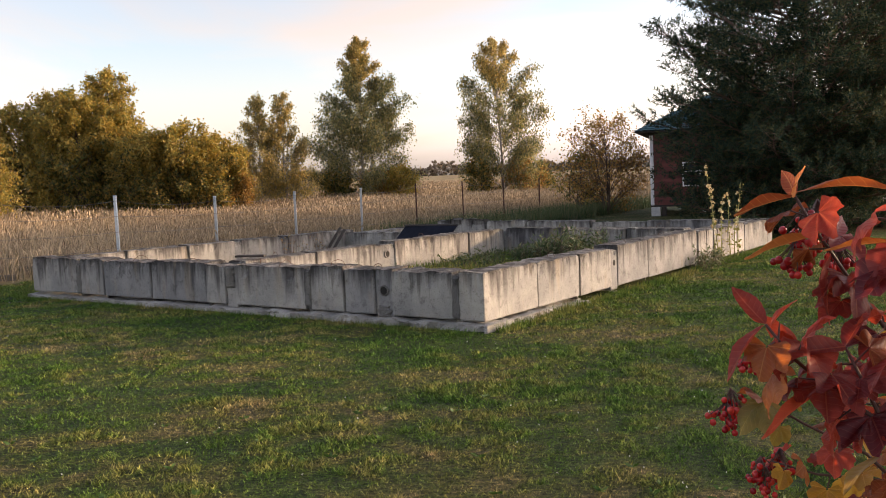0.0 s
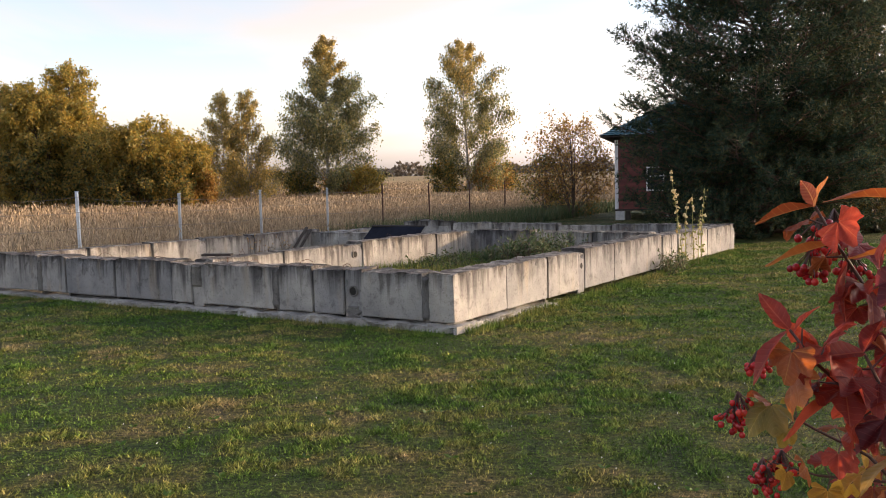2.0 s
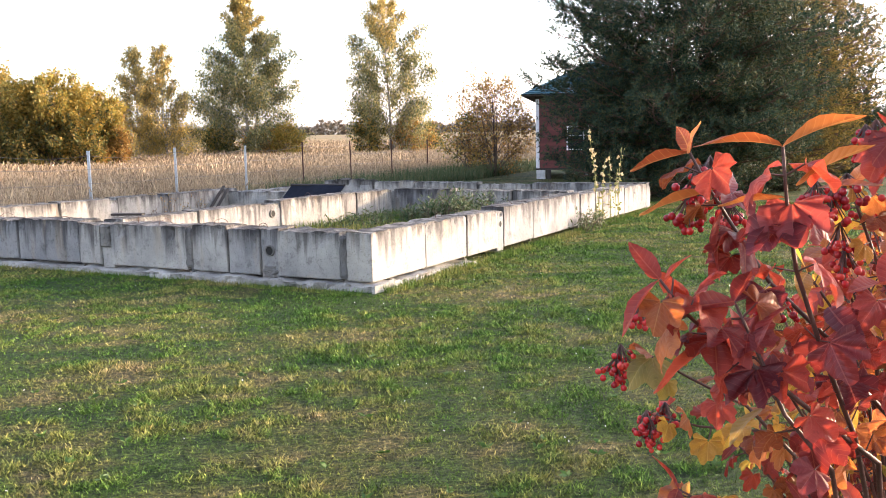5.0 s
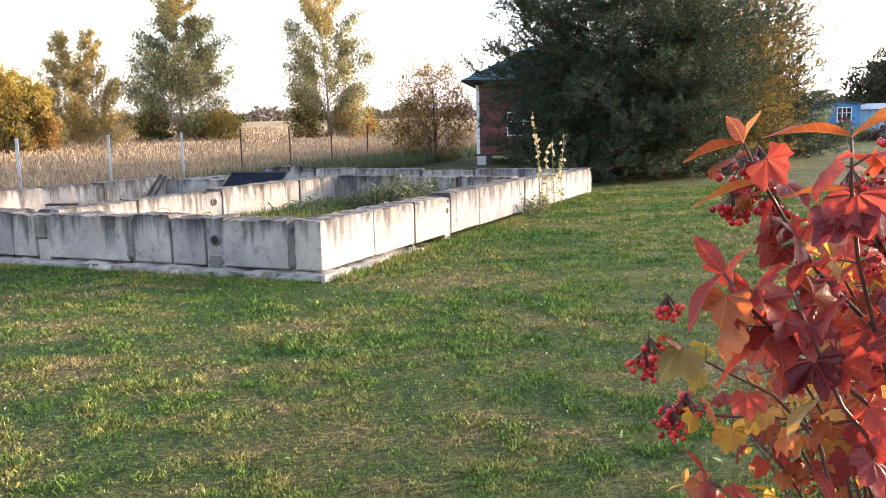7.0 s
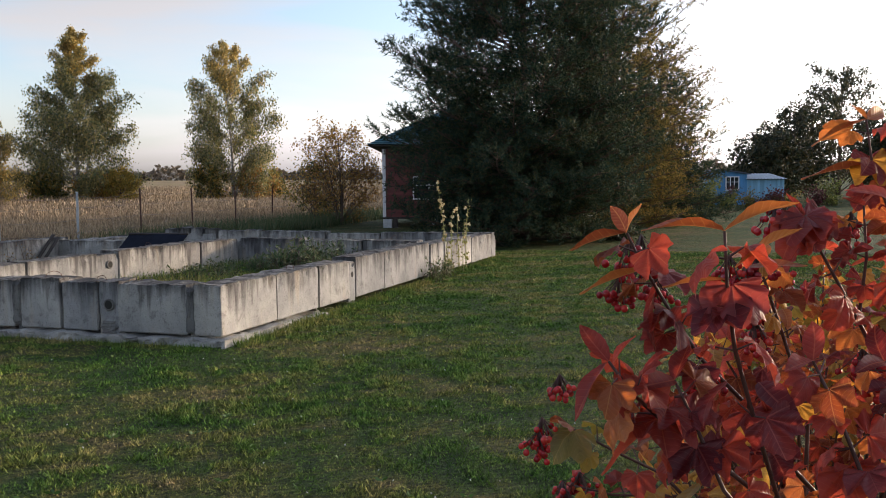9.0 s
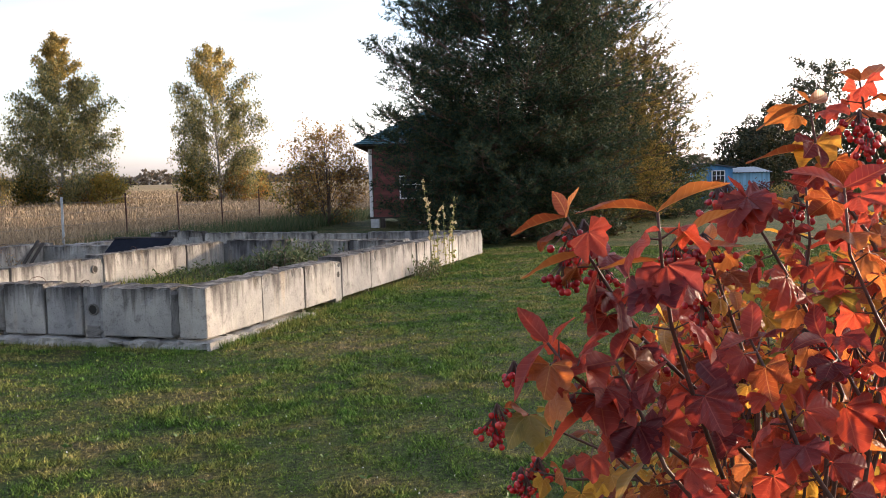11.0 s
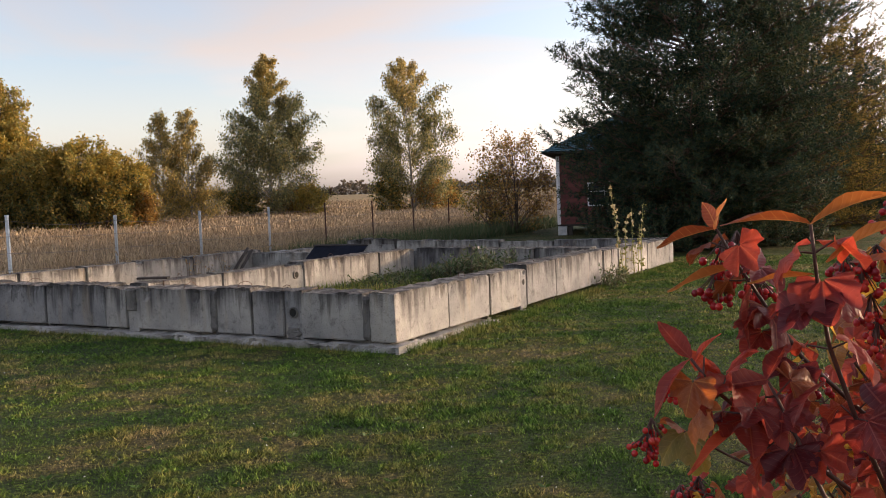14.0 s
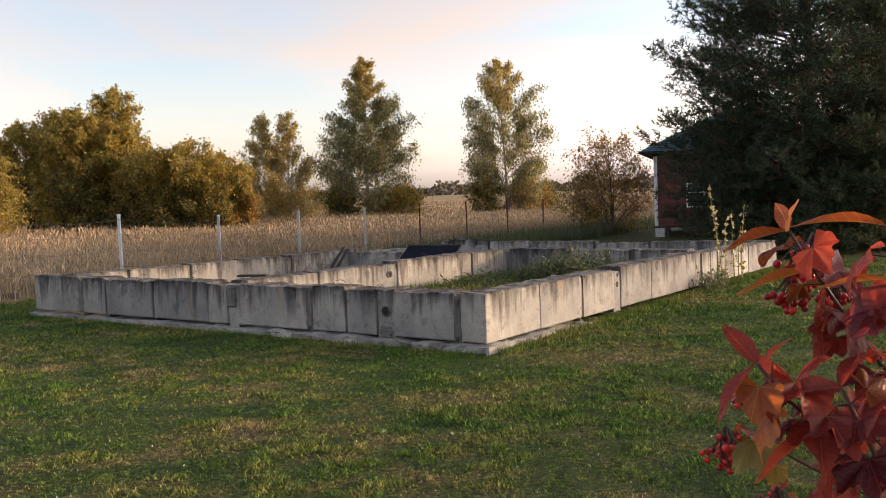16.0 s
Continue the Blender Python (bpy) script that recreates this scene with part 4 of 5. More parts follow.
# ---- pale stone heap behind the pine ----
M_STONE = plain("pale_stone", (0.48, 0.46, 0.44), (0.66, 0.63, 0.60), 6, 0.9, 0, 0.5)
heap = thing("stone_heap", pose(13.4, 27.3, rise(13.4, 27.3)), "heap of pale broken stones behind the pine", "stones")
srs = random.Random(2)
for k in range(11):
    bm = bmesh.new()
    bmesh.ops.create_icosphere(bm, subdivisions=2, radius=0.22)
    off = Vector((k * 3.1, 0, 0))
    for v in bm.verts:
        v.co *= 1 + 0.55 * noise.noise(v.co * 5 + off)
        v.co = Vector((v.co.x * 1.5, v.co.y, v.co.z * 0.7)) + Vector((srs.uniform(-0.55, 0.55), srs.uniform(-0.3, 0.3), 0.10 + 0.055 * k))
    part("stone", bm, M_STONE, heap)


# ---- things in and on the foundation ----
M_SHEET = plain("dark_navy_sheet", (0.004, 0.006, 0.012), (0.009, 0.012, 0.022), 5, 0.9)
M_SHEET.node_tree.nodes["Principled BSDF"].inputs["Specular IOR Level"].default_value = 0.15
M_PLANK = plain("grey_timber", (0.13, 0.115, 0.10), (0.24, 0.21, 0.18), 7, 0.85, 0, 0.5, (0.4, 4, 4))
M_PIPE = plain("steel_sleeve", (0.12, 0.115, 0.11), (0.2, 0.19, 0.18), 20, 0.6, 0.5)
M_HOLE = plain("shadowed_bore", (0.012, 0.011, 0.01), (0.02, 0.018, 0.016), 20, 0.9)


def ring(name, a, b, z, r, face, parent):
    """A pipe sleeve set into a wall face; face 0 looks along the front, 1 along the side."""
    bm = bmesh.new()
    prof = ((r * 0.78, 0.10), (r * 0.78, -0.012), (r, -0.012), (r, 0.06))
    rows = []
    for k in range(24):
        t = 2 * math.pi * k / 24
        rows.append([bm.verts.new((q * math.cos(t), d, q * math.sin(t))) for q, d in prof])
    for k in range(24):
        for j in range(len(prof) - 1):
            bm.faces.new((rows[k][j], rows[(k + 1) % 24][j], rows[(k + 1) % 24][j + 1], rows[k][j + 1]))
    bm.faces.new([rows[k][0] for k in range(24)])
    m = pose(-a, b, z) if not face else pose(-a, b, z, 0, 0, 90)
    bmesh.ops.transform(bm, matrix=m, verts=bm.verts)
    return part(name, bm, M_PIPE, parent, "steel pipe sleeve through the wall", True)


sleeve = ring("pipe_sleeve", 1.46, 0.012, 0.415, 0.068, 0, foundation)
bm = bmesh.new()
bmesh.ops.create_circle(bm, cap_ends=True, segments=20, radius=0.05, matrix=pose(-1.46, -0.001, 0.415, 90, 0, 0))
part("bore", bm, M_HOLE, sleeve)
sleeve = ring("pipe_sleeve", 4.415, 3.72, 0.50, 0.07, 1, foundation)
bm = bmesh.new()
bmesh.ops.create_circle(bm, cap_ends=True, segments=20, radius=0.052, matrix=pose(-4.400, 3.72, 0.50, 90, 0, 90))
part("bore", bm, M_HOLE, sleeve)
bm = bmesh.new()
bmesh.ops.create_circle(bm, cap_ends=True, segments=20, radius=0.045, matrix=pose(-0.012, 3.60, 0.44, 90, 0, 90))
part("bore", bm, M_HOLE, foundation, "small hole in the mortar")


def wire_loop(a, b, z, w, h, turn, seed):
    r = random.Random(seed)
    pts = [Vector((math.cos(radians(turn)) * w * (s - 0.5), math.sin(radians(turn)) * w * (s - 0.5), h * math.sin(math.pi * s) ** 0.7 + r.uniform(-0.01, 0.01) - (0.03 if s in (0, 1) else 0))) + Vector((-a, b, z)) for s in [k / 8 for k in range(9)]]
    v, f = tube(pts, [0.0038] * 9, 5)
    link_mesh("lifting_loop", v, f, M_RUST, foundation, "rusty wire lifting loop")


for k, (a, b, z) in enumerate(((1.7, 0.2, 0.67), (2.4, 0.22, 0.68), (3.35, 0.2, 0.68), (3.9, 0.25, 0.67), (5.3, 0.2, 0.68), (6.6, 0.2, 0.67), (8.6, 0.2, 0.69), (0.2, 2.0, 0.66), (0.2, 4.2, 0.69), (0.2, 6.0, 0.67), (4.6, 1.2, 0.69), (4.6, 5.0, 0.70), (2.2, 8.0, 0.69), (1.0, 8.0, 0.69), (3.6, 8.0, 0.69), (9.3, 5.2, 0.66), (9.3, 6.9, 0.66))):
    wire_loop(a, b, z, 0.16 + 0.05 * (k % 3), 0.06 + 0.025 * (k % 2), k * 47, k)

# mortar smears over the faces beside the joints
for a, w, z, h in ((0.39, 0.11, 0.38, 0.5), (1.47, 0.2, 0.16, 0.14), (2.76, 0.12, 0.4, 0.5), (4.28, 0.2, 0.5, 0.3), (8.06, 0.12, 0.36, 0.5)):
    bm = bmesh.new()
    bmesh.ops.create_grid(bm, x_segments=8, y_segments=14, size=0.5, matrix=pose(0, 0, 0, 90, 0, 0))
    off = Vector((a * 5, 1, 2))
    for v in bm.verts:
        x, zz = v.co.x, v.co.z
        rim = max(abs(x), abs(zz)) > 0.49
        v.co = Vector((-a + x * w * (1 + 0.5 * noise.noise(Vector((zz * 4, a, 0)))), 0.012 if rim else -0.012 + 0.012 * noise.noise(v.co * 9 + off), z + zz * h))
    part("mortar_smear", bm, M_MORTAR, foundation)

# a dark sheet leaning in the left chamber
sheet = thing("board", SITE @ pose(-6.36, 7.76, 0.78, 34, 0, 3), "dark navy sheet leaning on the cross wall", "board")
bm = box(bmesh.new(), -0.72, 0.72, -1.15, 0.0, -0.012, 0.012, 0.004)
bmesh.ops.subdivide_edges(bm, edges=[q for q in bm.edges if q.calc_length() > 0.6], cuts=5, use_grid_fill=True)
for v in bm.verts:
    v.co.z += 0.02 * math.sin(v.co.x * 3 + 1) - 0.015 * v.co.y * v.co.x
part("sheet", bm, M_SHEET, sheet)
part("edge_batten", box(bmesh.new(), -0.72, 0.72, -0.05, 0.0, 0.013, 0.035, 0.004), M_DARK, sheet)
for k, (a0, b0, a1, b1) in enumerate(((8.75, 6.6, 9.12, 7.72), (8.65, 6.7, 9.0, 7.74))):
    p, q = Vector((-a0, b0, 0.04)), Vector((-a1, b1, 0.74 - 0.05 * k))
    d = q - p
    m = Matrix.Translation(p) @ d.to_track_quat("X", "Z").to_matrix().to_4x4()
    pl = thing("plank", SITE @ m, "grey weathered plank leaning in the corner", "plank", "leaning planks")
    part("board", box(bmesh.new(), 0, d.length, -0.032, 0.032, -0.018, 0.018, 0.004), M_DARK, pl)
# a short plank lying across the middle wall head
pl = thing("plank", SITE @ pose(-4.62, 0.72, 0.72, 3, 0, 20), "short dark plank lying on the wall", "plank")
part("board", box(bmesh.new(), -0.24, 0.24, -0.05, 0.05, 0, 0.03, 0.004), M_DARK, pl)
# timber edging beyond the foundation
for p, q in ((Vector((-14.5, 20.6, 0)), Vector((-9.6, 20.9, 0))), (Vector((-13.5, 18.35, 0)), Vector((-9.3, 18.45, 0)))):
    d = q - p
    ed = thing("timber_edging", Matrix.Translation(p) @ d.to_track_quat("X", "Z").to_matrix().to_4x4(), "pale timber edging board on the ground", "edging", "edging boards")
    part("board", box(bmesh.new(), 0, d.length, -0.03, 0.03, -0.02, 0.13, 0.008), M_PLANK, ed)


# ---- weeds ----
def weed_patch(name, label, a0, a1, b0, b1, h, n, material, seed, leaf=0.09):
    rs = np.random.RandomState(seed)
    e = thing(name, SITE, label, "weeds")
    runs, cards = [], []
    for i in range(n):
        a, b = rs.uniform(a0, a1), rs.uniform(b0, b1)
        f = math.exp(-((a - (a0 + a1) / 2) / (0.42 * (a1 - a0))) ** 2 * 2)
        top = np.array([-a + rs.normal(scale=0.14), b + rs.normal(scale=0.14), 0.12 + h * (0.35 + 0.65 * f) * rs.uniform(0.6, 1.1)])
        foot = np.array([-a, b, 0.0])
        mid = foot * 0.4 + top * 0.6 + np.array([rs.normal(scale=0.04), 0, 0.05])
        runs.append(([foot, mid, top], [0.006, 0.004, 0.002]))
        m = 16
        t = rs.uniform(0.1, 1.0, (m, 1))
        pos = foot + (top - foot) * t + rs.normal(scale=0.035, size=(m, 3))
        cards.append(leaf_cards(pos, rs.normal(scale=0.6, size=(m, 3)) + np.array([0, 0, 0.35]), leaf * rs.uniform(0.6, 1.3, m), rs, 0.28))
    tubes("stem_bunch", runs, M_BARK, e, "", 3)
    mesh_np("foliage", np.concatenate(cards), material, e)


L_WEED = leafy("weed_leaves", [(0.045, 0.085, 0.03), (0.075, 0.12, 0.045), (0.12, 0.16, 0.07), (0.17, 0.16, 0.07)], 0.3)
weed_patch("weeds", "grey-green mugwort clump growing inside the foundation", 1.1, 3.2, 5.7, 7.4, 0.62, 330, L_WEED, 5, 0.11)
weed_patch("weeds", "low green weeds inside the foundation", 2.6, 4.2, 4.2, 7.2, 0.3, 130, L_WEED, 6)
weed_patch("weeds", "dry reddish creeper on the inner wall", 8.95, 9.05, 5.4, 6.9, 0.6, 26, L_RUSTY, 8, 0.05)
weed_patch("weeds", "small weeds along the side wall foot", -0.35, -0.05, 6.6, 8.0, 0.28, 40, L_WEED, 12, 0.07)

M_STALK = plain("pale_stalk", (0.20, 0.22, 0.08), (0.30, 0.30, 0.12), 12, 0.7)
L_HOLLY = leafy("hollyhock_leaves", [(0.17, 0.19, 0.05), (0.26, 0.27, 0.08), (0.36, 0.33, 0.12)], 0.4)
L_PETAL = leafy("cream_petals", [(0.62, 0.55, 0.32), (0.72, 0.66, 0.45), (0.66, 0.5, 0.25)], 0.4)


def hollyhock(x, y, h, lean, seed, flowers):
    rs = np.random.RandomState(seed)
    e = thing("hollyhock", pose(x, y, 0), "tall fading hollyhock stalk with cream flowers", "flower", "hollyhocks")
    pts = [np.array([lean * (s ** 1.5), 0.05 * math.sin(s * 3), h * s]) for s in np.linspace(0, 1, 8)]
    tubes("stalk", [(pts, [0.011 * (1 - 0.7 * s) for s in np.linspace(0, 1, 8)])], M_STALK, e, "", 5)
    n = int(36 * h)
    t = rs.uniform(0.03, 1.0, n) ** 1.1
    pos = np.stack([lean * t ** 1.5, 0.05 * np.sin(t * 3), h * t], axis=1) + rs.normal(scale=0.02, size=(n, 3))
    size = 0.062 * (1 - 0.6 * t) * rs.uniform(0.6, 1.3, n) + 0.012
    d = rs.normal(size=(n, 3)) * np.array([1, 1, 0.3])
    mesh_np("foliage", leaf_cards(pos, d, size, rs, 0.8), L_HOLLY, e)
    for k in range(flowers):
        t = rs.uniform(0.55, 0.98)
        c = np.array([lean * t ** 1.5, 0.05 * math.sin(t * 3), h * t]) + rs.normal(scale=0.025, size=3)
        ax = unit(rs.normal(size=3) * np.array([1, 1, 0.4]))
        petals = [leaf_cards((c + ax * 0.005)[None], (ax * 0.5 + unit(np.cross(ax, rs.normal(size=3))))[None], 0.05, rs, 0.95) for j in range(7)]
        mesh_np("flower", np.concatenate(petals), L_PETAL, e, "cream flower head")


hollyhock(5.30, 16.35, 1.86, -0.24, 1, 16)
hollyhock(5.38, 16.42, 1.25, 0.03, 2, 6)
hollyhock(5.22, 16.28, 1.05, -0.05, 5, 4)
hollyhock(5.66, 16.75, 1.40, -0.03, 3, 3)
hollyhock(5.78, 16.85, 1.05, 0.05, 6, 3)
hollyhock(5.88, 16.95, 1.50, 0.07, 4, 4)


# ---- grass ----
def blades(x, y, z, length, width, rs, flop=0.75):
    n = len(x)
    a = rs.uniform(0, 2 * math.pi, n)
    f = flop * rs.uniform(0.05, 1.0, n) ** (0.33 if flop > 0.9 else 1.0)
    base = np.stack([x, y, z], axis=1)
    tip = base + np.stack([np.cos(a) * f, np.sin(a) * f, np.sqrt(np.maximum(0.03, 1 - f * f))], axis=1) * length[:, None]
    b = rs.uniform(0, 2 * math.pi, n)
    side = np.stack([np.cos(b), np.sin(b), np.zeros(n)], axis=1) * (width * 0.5)[:, None]
    return np.stack([base - side, base + side, tip], axis=1)


def off_site(x, y, margin=0.08):
    a = (x - CX) * UL.x + (y - CY) * UL.y
    b = (x - CX) * UR.x + (y - CY) * UR.y
    return a, b, ~((a > -margin) & (a < 9.55 + margin) & (b > -margin) & (b < 12.5 + margin))


grs = np.random.RandomState(77)
N = 1000000
r = 2.6 + 20.5 * grs.rand(N) ** 1.15
th = grs.uniform(radians(-50), radians(34), N)
x, y = -np.sin(th) * r, np.cos(th) * r
a, b, ok = off_site(x, y, 0.16)
ok &= a < FIELD_A
x, y, r = x[ok], y[ok], r[ok]
TABLE = np.random.RandomState(5).rand(256, 256)


def tuft(px, py, cell):
    """Smooth random field in 0..1 with bumps about one cell wide."""
    u, v = px / cell + 900, py / cell + 900
    i, j = np.floor(u).astype(int), np.floor(v).astype(int)
    s, t = u - i, v - j
    s, t = s * s * (3 - 2 * s), t * t * (3 - 2 * t)
    g = lambda a, b: TABLE[a % 256, b % 256]
    return (g(i, j) * (1 - s) + g(i + 1, j) * s) * (1 - t) + (g(i, j + 1) * (1 - s) + g(i + 1, j + 1) * s) * t


small, large = tuft(x, y, 0.16), tuft(x + 7, y, 0.75)
keep = grs.rand(len(x)) < 0.50 + 0.75 * (0.7 * small + 0.3 * large) ** 1.2
x, y, r, small, large = x[keep], y[keep], r[keep], small[keep], large[keep]
clump_h = 1.5 * (small - 0.45) + 0.8 * (large - 0.5)
ln = (0.020 + 0.018 * grs.rand(len(x)) + 0.040 * np.maximum(0, clump_h)) * (0.9 + r * 0.03)
mesh_np("lawn_grass", blades(x, y, gz(x, y) - 0.012, ln, (0.0040 + 0.0015 * r) * grs.uniform(0.6, 1.4, len(x)), grs, 0.985), M_BLADE, None, "short mown lawn grass with dry straw patches", "stuff", "grass")
# longer grass at the foot of the walls, and inside
n = 24000
s = grs.rand(n)
side = grs.rand(n) < 0.55
a = np.where(side, 9.7 * s, -0.05 - 0.26 * grs.rand(n))
b = np.where(side, -0.12 - 0.16 * grs.rand(n), 12.3 * s)
pa = ORG.x + UL.x * a + UR.x * b
pb = ORG.y + UL.y * a + UR.y * b
tall = 0.025 + 0.065 * grs.rand(n) ** 3 + np.where(side, 0.0, 0.05)
mesh_np("wall_foot_grass", blades(pa, pb, np.zeros(n) - 0.01, tall, 0.009 * np.ones(n), grs, 0.7), M_BLADE, None, "longer uncut grass at the foot of the walls", "stuff", "grass")
n = 26000
a, b = grs.uniform(0.42, 4.38, n), grs.uniform(0.42, 7.78, n)
pa, pb = ORG.x + UL.x * a + UR.x * b, ORG.y + UL.y * a + UR.y * b
mesh_np("chamber_grass", blades(pa, pb, np.minimum(1.0, 0.4 + 0.2 * b) * 0.15, 0.06 + 0.16 * grs.rand(n) ** 2, 0.014 * np.ones(n), grs, 0.8), M_BLADE, None, "rough uncut grass inside the foundation", "stuff", "grass")


# ---- the dry field behind the fence ----
def field():
    rs = np.random.RandomState(12)
    parts_, weeds_ = [], []
    for n, a0, a1, b0, b1, h, w in ((62000, 12.6, 25, -8, 52, 1.0, 0.020), (64000, 18, 48, -16, 85, 1.0, 0.032), (52000, 36, 100, -30, 125, 0.95, 0.06)):
        a, b = rs.uniform(a0, a1, n), rs.uniform(b0, b1, n)
        fade = np.clip((b1 - b) / 22, 0, 1) * np.clip((a1 - a) / 8, 0, 1) * (1 if a0 < 13 else np.clip((a - a0) / 6, 0, 1))
        thick = rs.rand(n) < fade
        a, b = a[thick], b[thick]
        n = len(a)
        x, y = ORG.x + UL.x * a + UR.x * b, ORG.y + UL.y * a + UR.y * b
        patch = 0.76 + 0.2 * np.sin(x * 0.21 + 1.3) * np.sin(y * 0.16 + x * 0.05)
        ln = h * patch * rs.uniform(0.55, 1.05, n)
        cut = rs.rand(n)
        p = blades(x, y, gz(x, y) - 0.03, ln, w * rs.uniform(0.6, 1.3, n), rs, 0.42)
        parts_.append(p[cut < 0.86])
        weeds_.append(p[cut >= 0.86])
        # feathery heads near the blade tips
        tip = p[cut < 0.45][:, 2] - np.array([0, 0, 0.03])
        m = len(tip)
        hd = leaf_cards(tip - np.array([0, 0, 0.09]), rs.normal(scale=0.35, size=(m, 3)) + np.array([0, 0, 1.0]), rs.uniform(0.12, 0.24, m), rs, w * 9)
        parts_.append(hd[:, :3])
        parts_.append(hd[:, [0, 2, 3]])
    mesh_np("field_grass", np.concatenate(parts_), M_STRAW, None, "tall dry straw-coloured field grass", "stuff", "grass")
    mesh_np("field_weeds", np.concatenate(weeds_), M_WEED, None, "dark dead weeds among the field grass", "stuff", "weeds")


field()
# green tangle below the fence towards the house
n = 9000
a, b = grs.uniform(10.2, 13.2, n), grs.uniform(13, 34, n)
pa, pb = ORG.x + UL.x * a + UR.x * b, ORG.y + UL.y * a + UR.y * b
mesh_np("fence_weeds", blades(pa, pb, gz(pa, pb) - 0.02, 0.25 + 0.5 * grs.rand(n), 0.035 * np.ones(n), grs, 0.7), L_WEED, None, "green weeds and nettles along the fence", "stuff", "weeds")


# white clover heads and broad-leaved weeds scattered in the lawn
n = 130
r = 4.5 + 12 * grs.rand(n)
th = grs.uniform(radians(-45), radians(30), n)
x, y = -np.sin(th) * r, np.cos(th) * r
a, b, ok = off_site(x, y, 0.3)
x, y = x[ok], y[ok]
c = np.stack([x, y, 0.035 + 0.02 * grs.rand(len(x))], axis=1)
fl = [leaf_cards(c, grs.normal(size=(len(x), 3)), 0.008, grs, 0.9) for _ in range(5)]
mesh_np("clover_flowers", np.concatenate(fl), M_WHITE, None, "tiny white clover heads in the lawn", "stuff", "flowers")
n = 300
r = 3.2 + 12 * grs.rand(n)
th = grs.uniform(radians(-45), radians(30), n)
x, y = -np.sin(th) * r, np.cos(th) * r
a, b, ok = off_site(x, y, 0.3)
x, y = x[ok], y[ok]
ros = []
for k in range(9):
    t = grs.uniform(0, 6.28, len(x))
    ros.append(leaf_cards(np.stack([x, y, 0.02 + 0 * x], axis=1), np.stack([np.cos(t), np.sin(t), grs.uniform(0.15, 0.6, len(x))], axis=1), grs.uniform(0.025, 0.06, len(x)), grs, 0.4))
L_BROAD = leafy("broad_weed_leaves", [(0.045, 0.11, 0.018), (0.07, 0.15, 0.025), (0.10, 0.17, 0.035)], 0.3)
mesh_np("lawn_weeds", np.concatenate(ros), L_BROAD, None, "bright green dandelion rosettes in the lawn", "stuff", "weeds")


# ---- the guelder-rose bush beside the camera ----
LOBES = ((0.0, 1.0, 34.0), (50.0, 0.86, 32.0), (-50.0, 0.86, 32.0), (96.0, 0.60, 46.0), (-96.0, 0.60, 46.0))


def leaf_grid(name, pts, uvs, rows, cols, material):
    """One leaf mesh from a grid of points; the uv map holds the distance from the vein and the way along it."""
    me = bpy.data.meshes.new(name)
    me.from_pydata(pts, [], [(i * cols + j, i * cols + j + 1, (i + 1) * cols + j + 1, (i + 1) * cols + j) for i in range(rows - 1) for j in range(cols - 1)])
    layer = me.uv_layers.new(name="veins")
    for lp in me.loops:
        layer.data[lp.index].uv = uvs[lp.vertex_index]
    me.materials.append(material)
    me.shade_smooth()
    return me


def lobed_leaf(name, length, seed, material):
    """A guelder-rose blade: three pointed, coarsely toothed lobes, hollow along the veins, drooping and wavy."""
    r = random.Random(seed)
    curl, cup, wave = r.uniform(0.3, 1.15), r.uniform(0.25, 0.9), r.uniform(0.6, 1.6)
    asym, skew = r.uniform(0.88, 1.12), r.uniform(-0.25, 0.25)
    rows, cols = 4, 33
    pts, uvs = [], []
    for i in range(rows):
        f = (0.06, 0.42, 0.76, 1.0)[i]
        for j in range(cols):
            th = -118 + 236 * j / (cols - 1)
            reach, best = 0.0, 0.0
            for c, top, half in LOBES:
                q = abs(th - c) / half
                v = top * max(0.0, 1 - 0.27 * q ** 1.15)
                if v > reach:
                    reach, best = v, c
            tooth = abs((j % 4) / 2 - 1)
            reach *= 1 - (0.10 * tooth if i == rows - 1 else 0.0)
            reach *= (asym if th > 0 else 2 - asym)
            rad = f * reach * length * 0.93
            t = radians(th)
            x, y = math.sin(t) * rad, math.cos(t) * rad + 0.0
            d = abs(math.sin(radians(th - best))) * rad / length
            al = math.cos(radians(th - best)) * rad / length
            z = cup * d * length * 0.8 - curl * (x * x + y * y) / length * 0.55 + skew * x
            z += 0.05 * wave * length * f * math.sin(j * 1.25 + seed) + 0.06 * length * noise.noise(Vector((x / length * 4, y / length * 4, seed)))
            pts.append((x, y, z))
            uvs.append((d, al))
    return leaf_grid(name, pts, uvs, rows, cols, material)


def tip_leaf(name, length, seed, material):
    """A long pointed young leaf, folded at the rib, arched and fine-toothed."""
    r = random.Random(seed)
    rows, cols = 14, 5
    fold, curl, twist, bow = r.uniform(0.25, 0.7), r.uniform(0.25, 0.8), r.uniform(-0.6, 0.6), r.uniform(-0.12, 0.12)
    pts, uvs = [], []
    for i in range(rows):
        t = i / (rows - 1)
        w = 0.19 * math.sin(math.pi * t ** 0.85) ** 0.8 * (1 - 0.25 * t) + 0.003 + 0.010 * (i % 2)
        for j in range(cols):
            q = (j - 2) / 2
            x, y = q * w * length, t * length
            z = abs(q) * w * length * fold - curl * length * 0.35 * t * t + twist * x * t + 0.02 * length * math.sin(9 * t + 3 * q) * abs(q)
            pts.append((x + bow * length * math.sin(math.pi * t), y, z))
            uvs.append((abs(q) * w, t))
    return leaf_grid(name, pts, uvs, rows, cols, material)


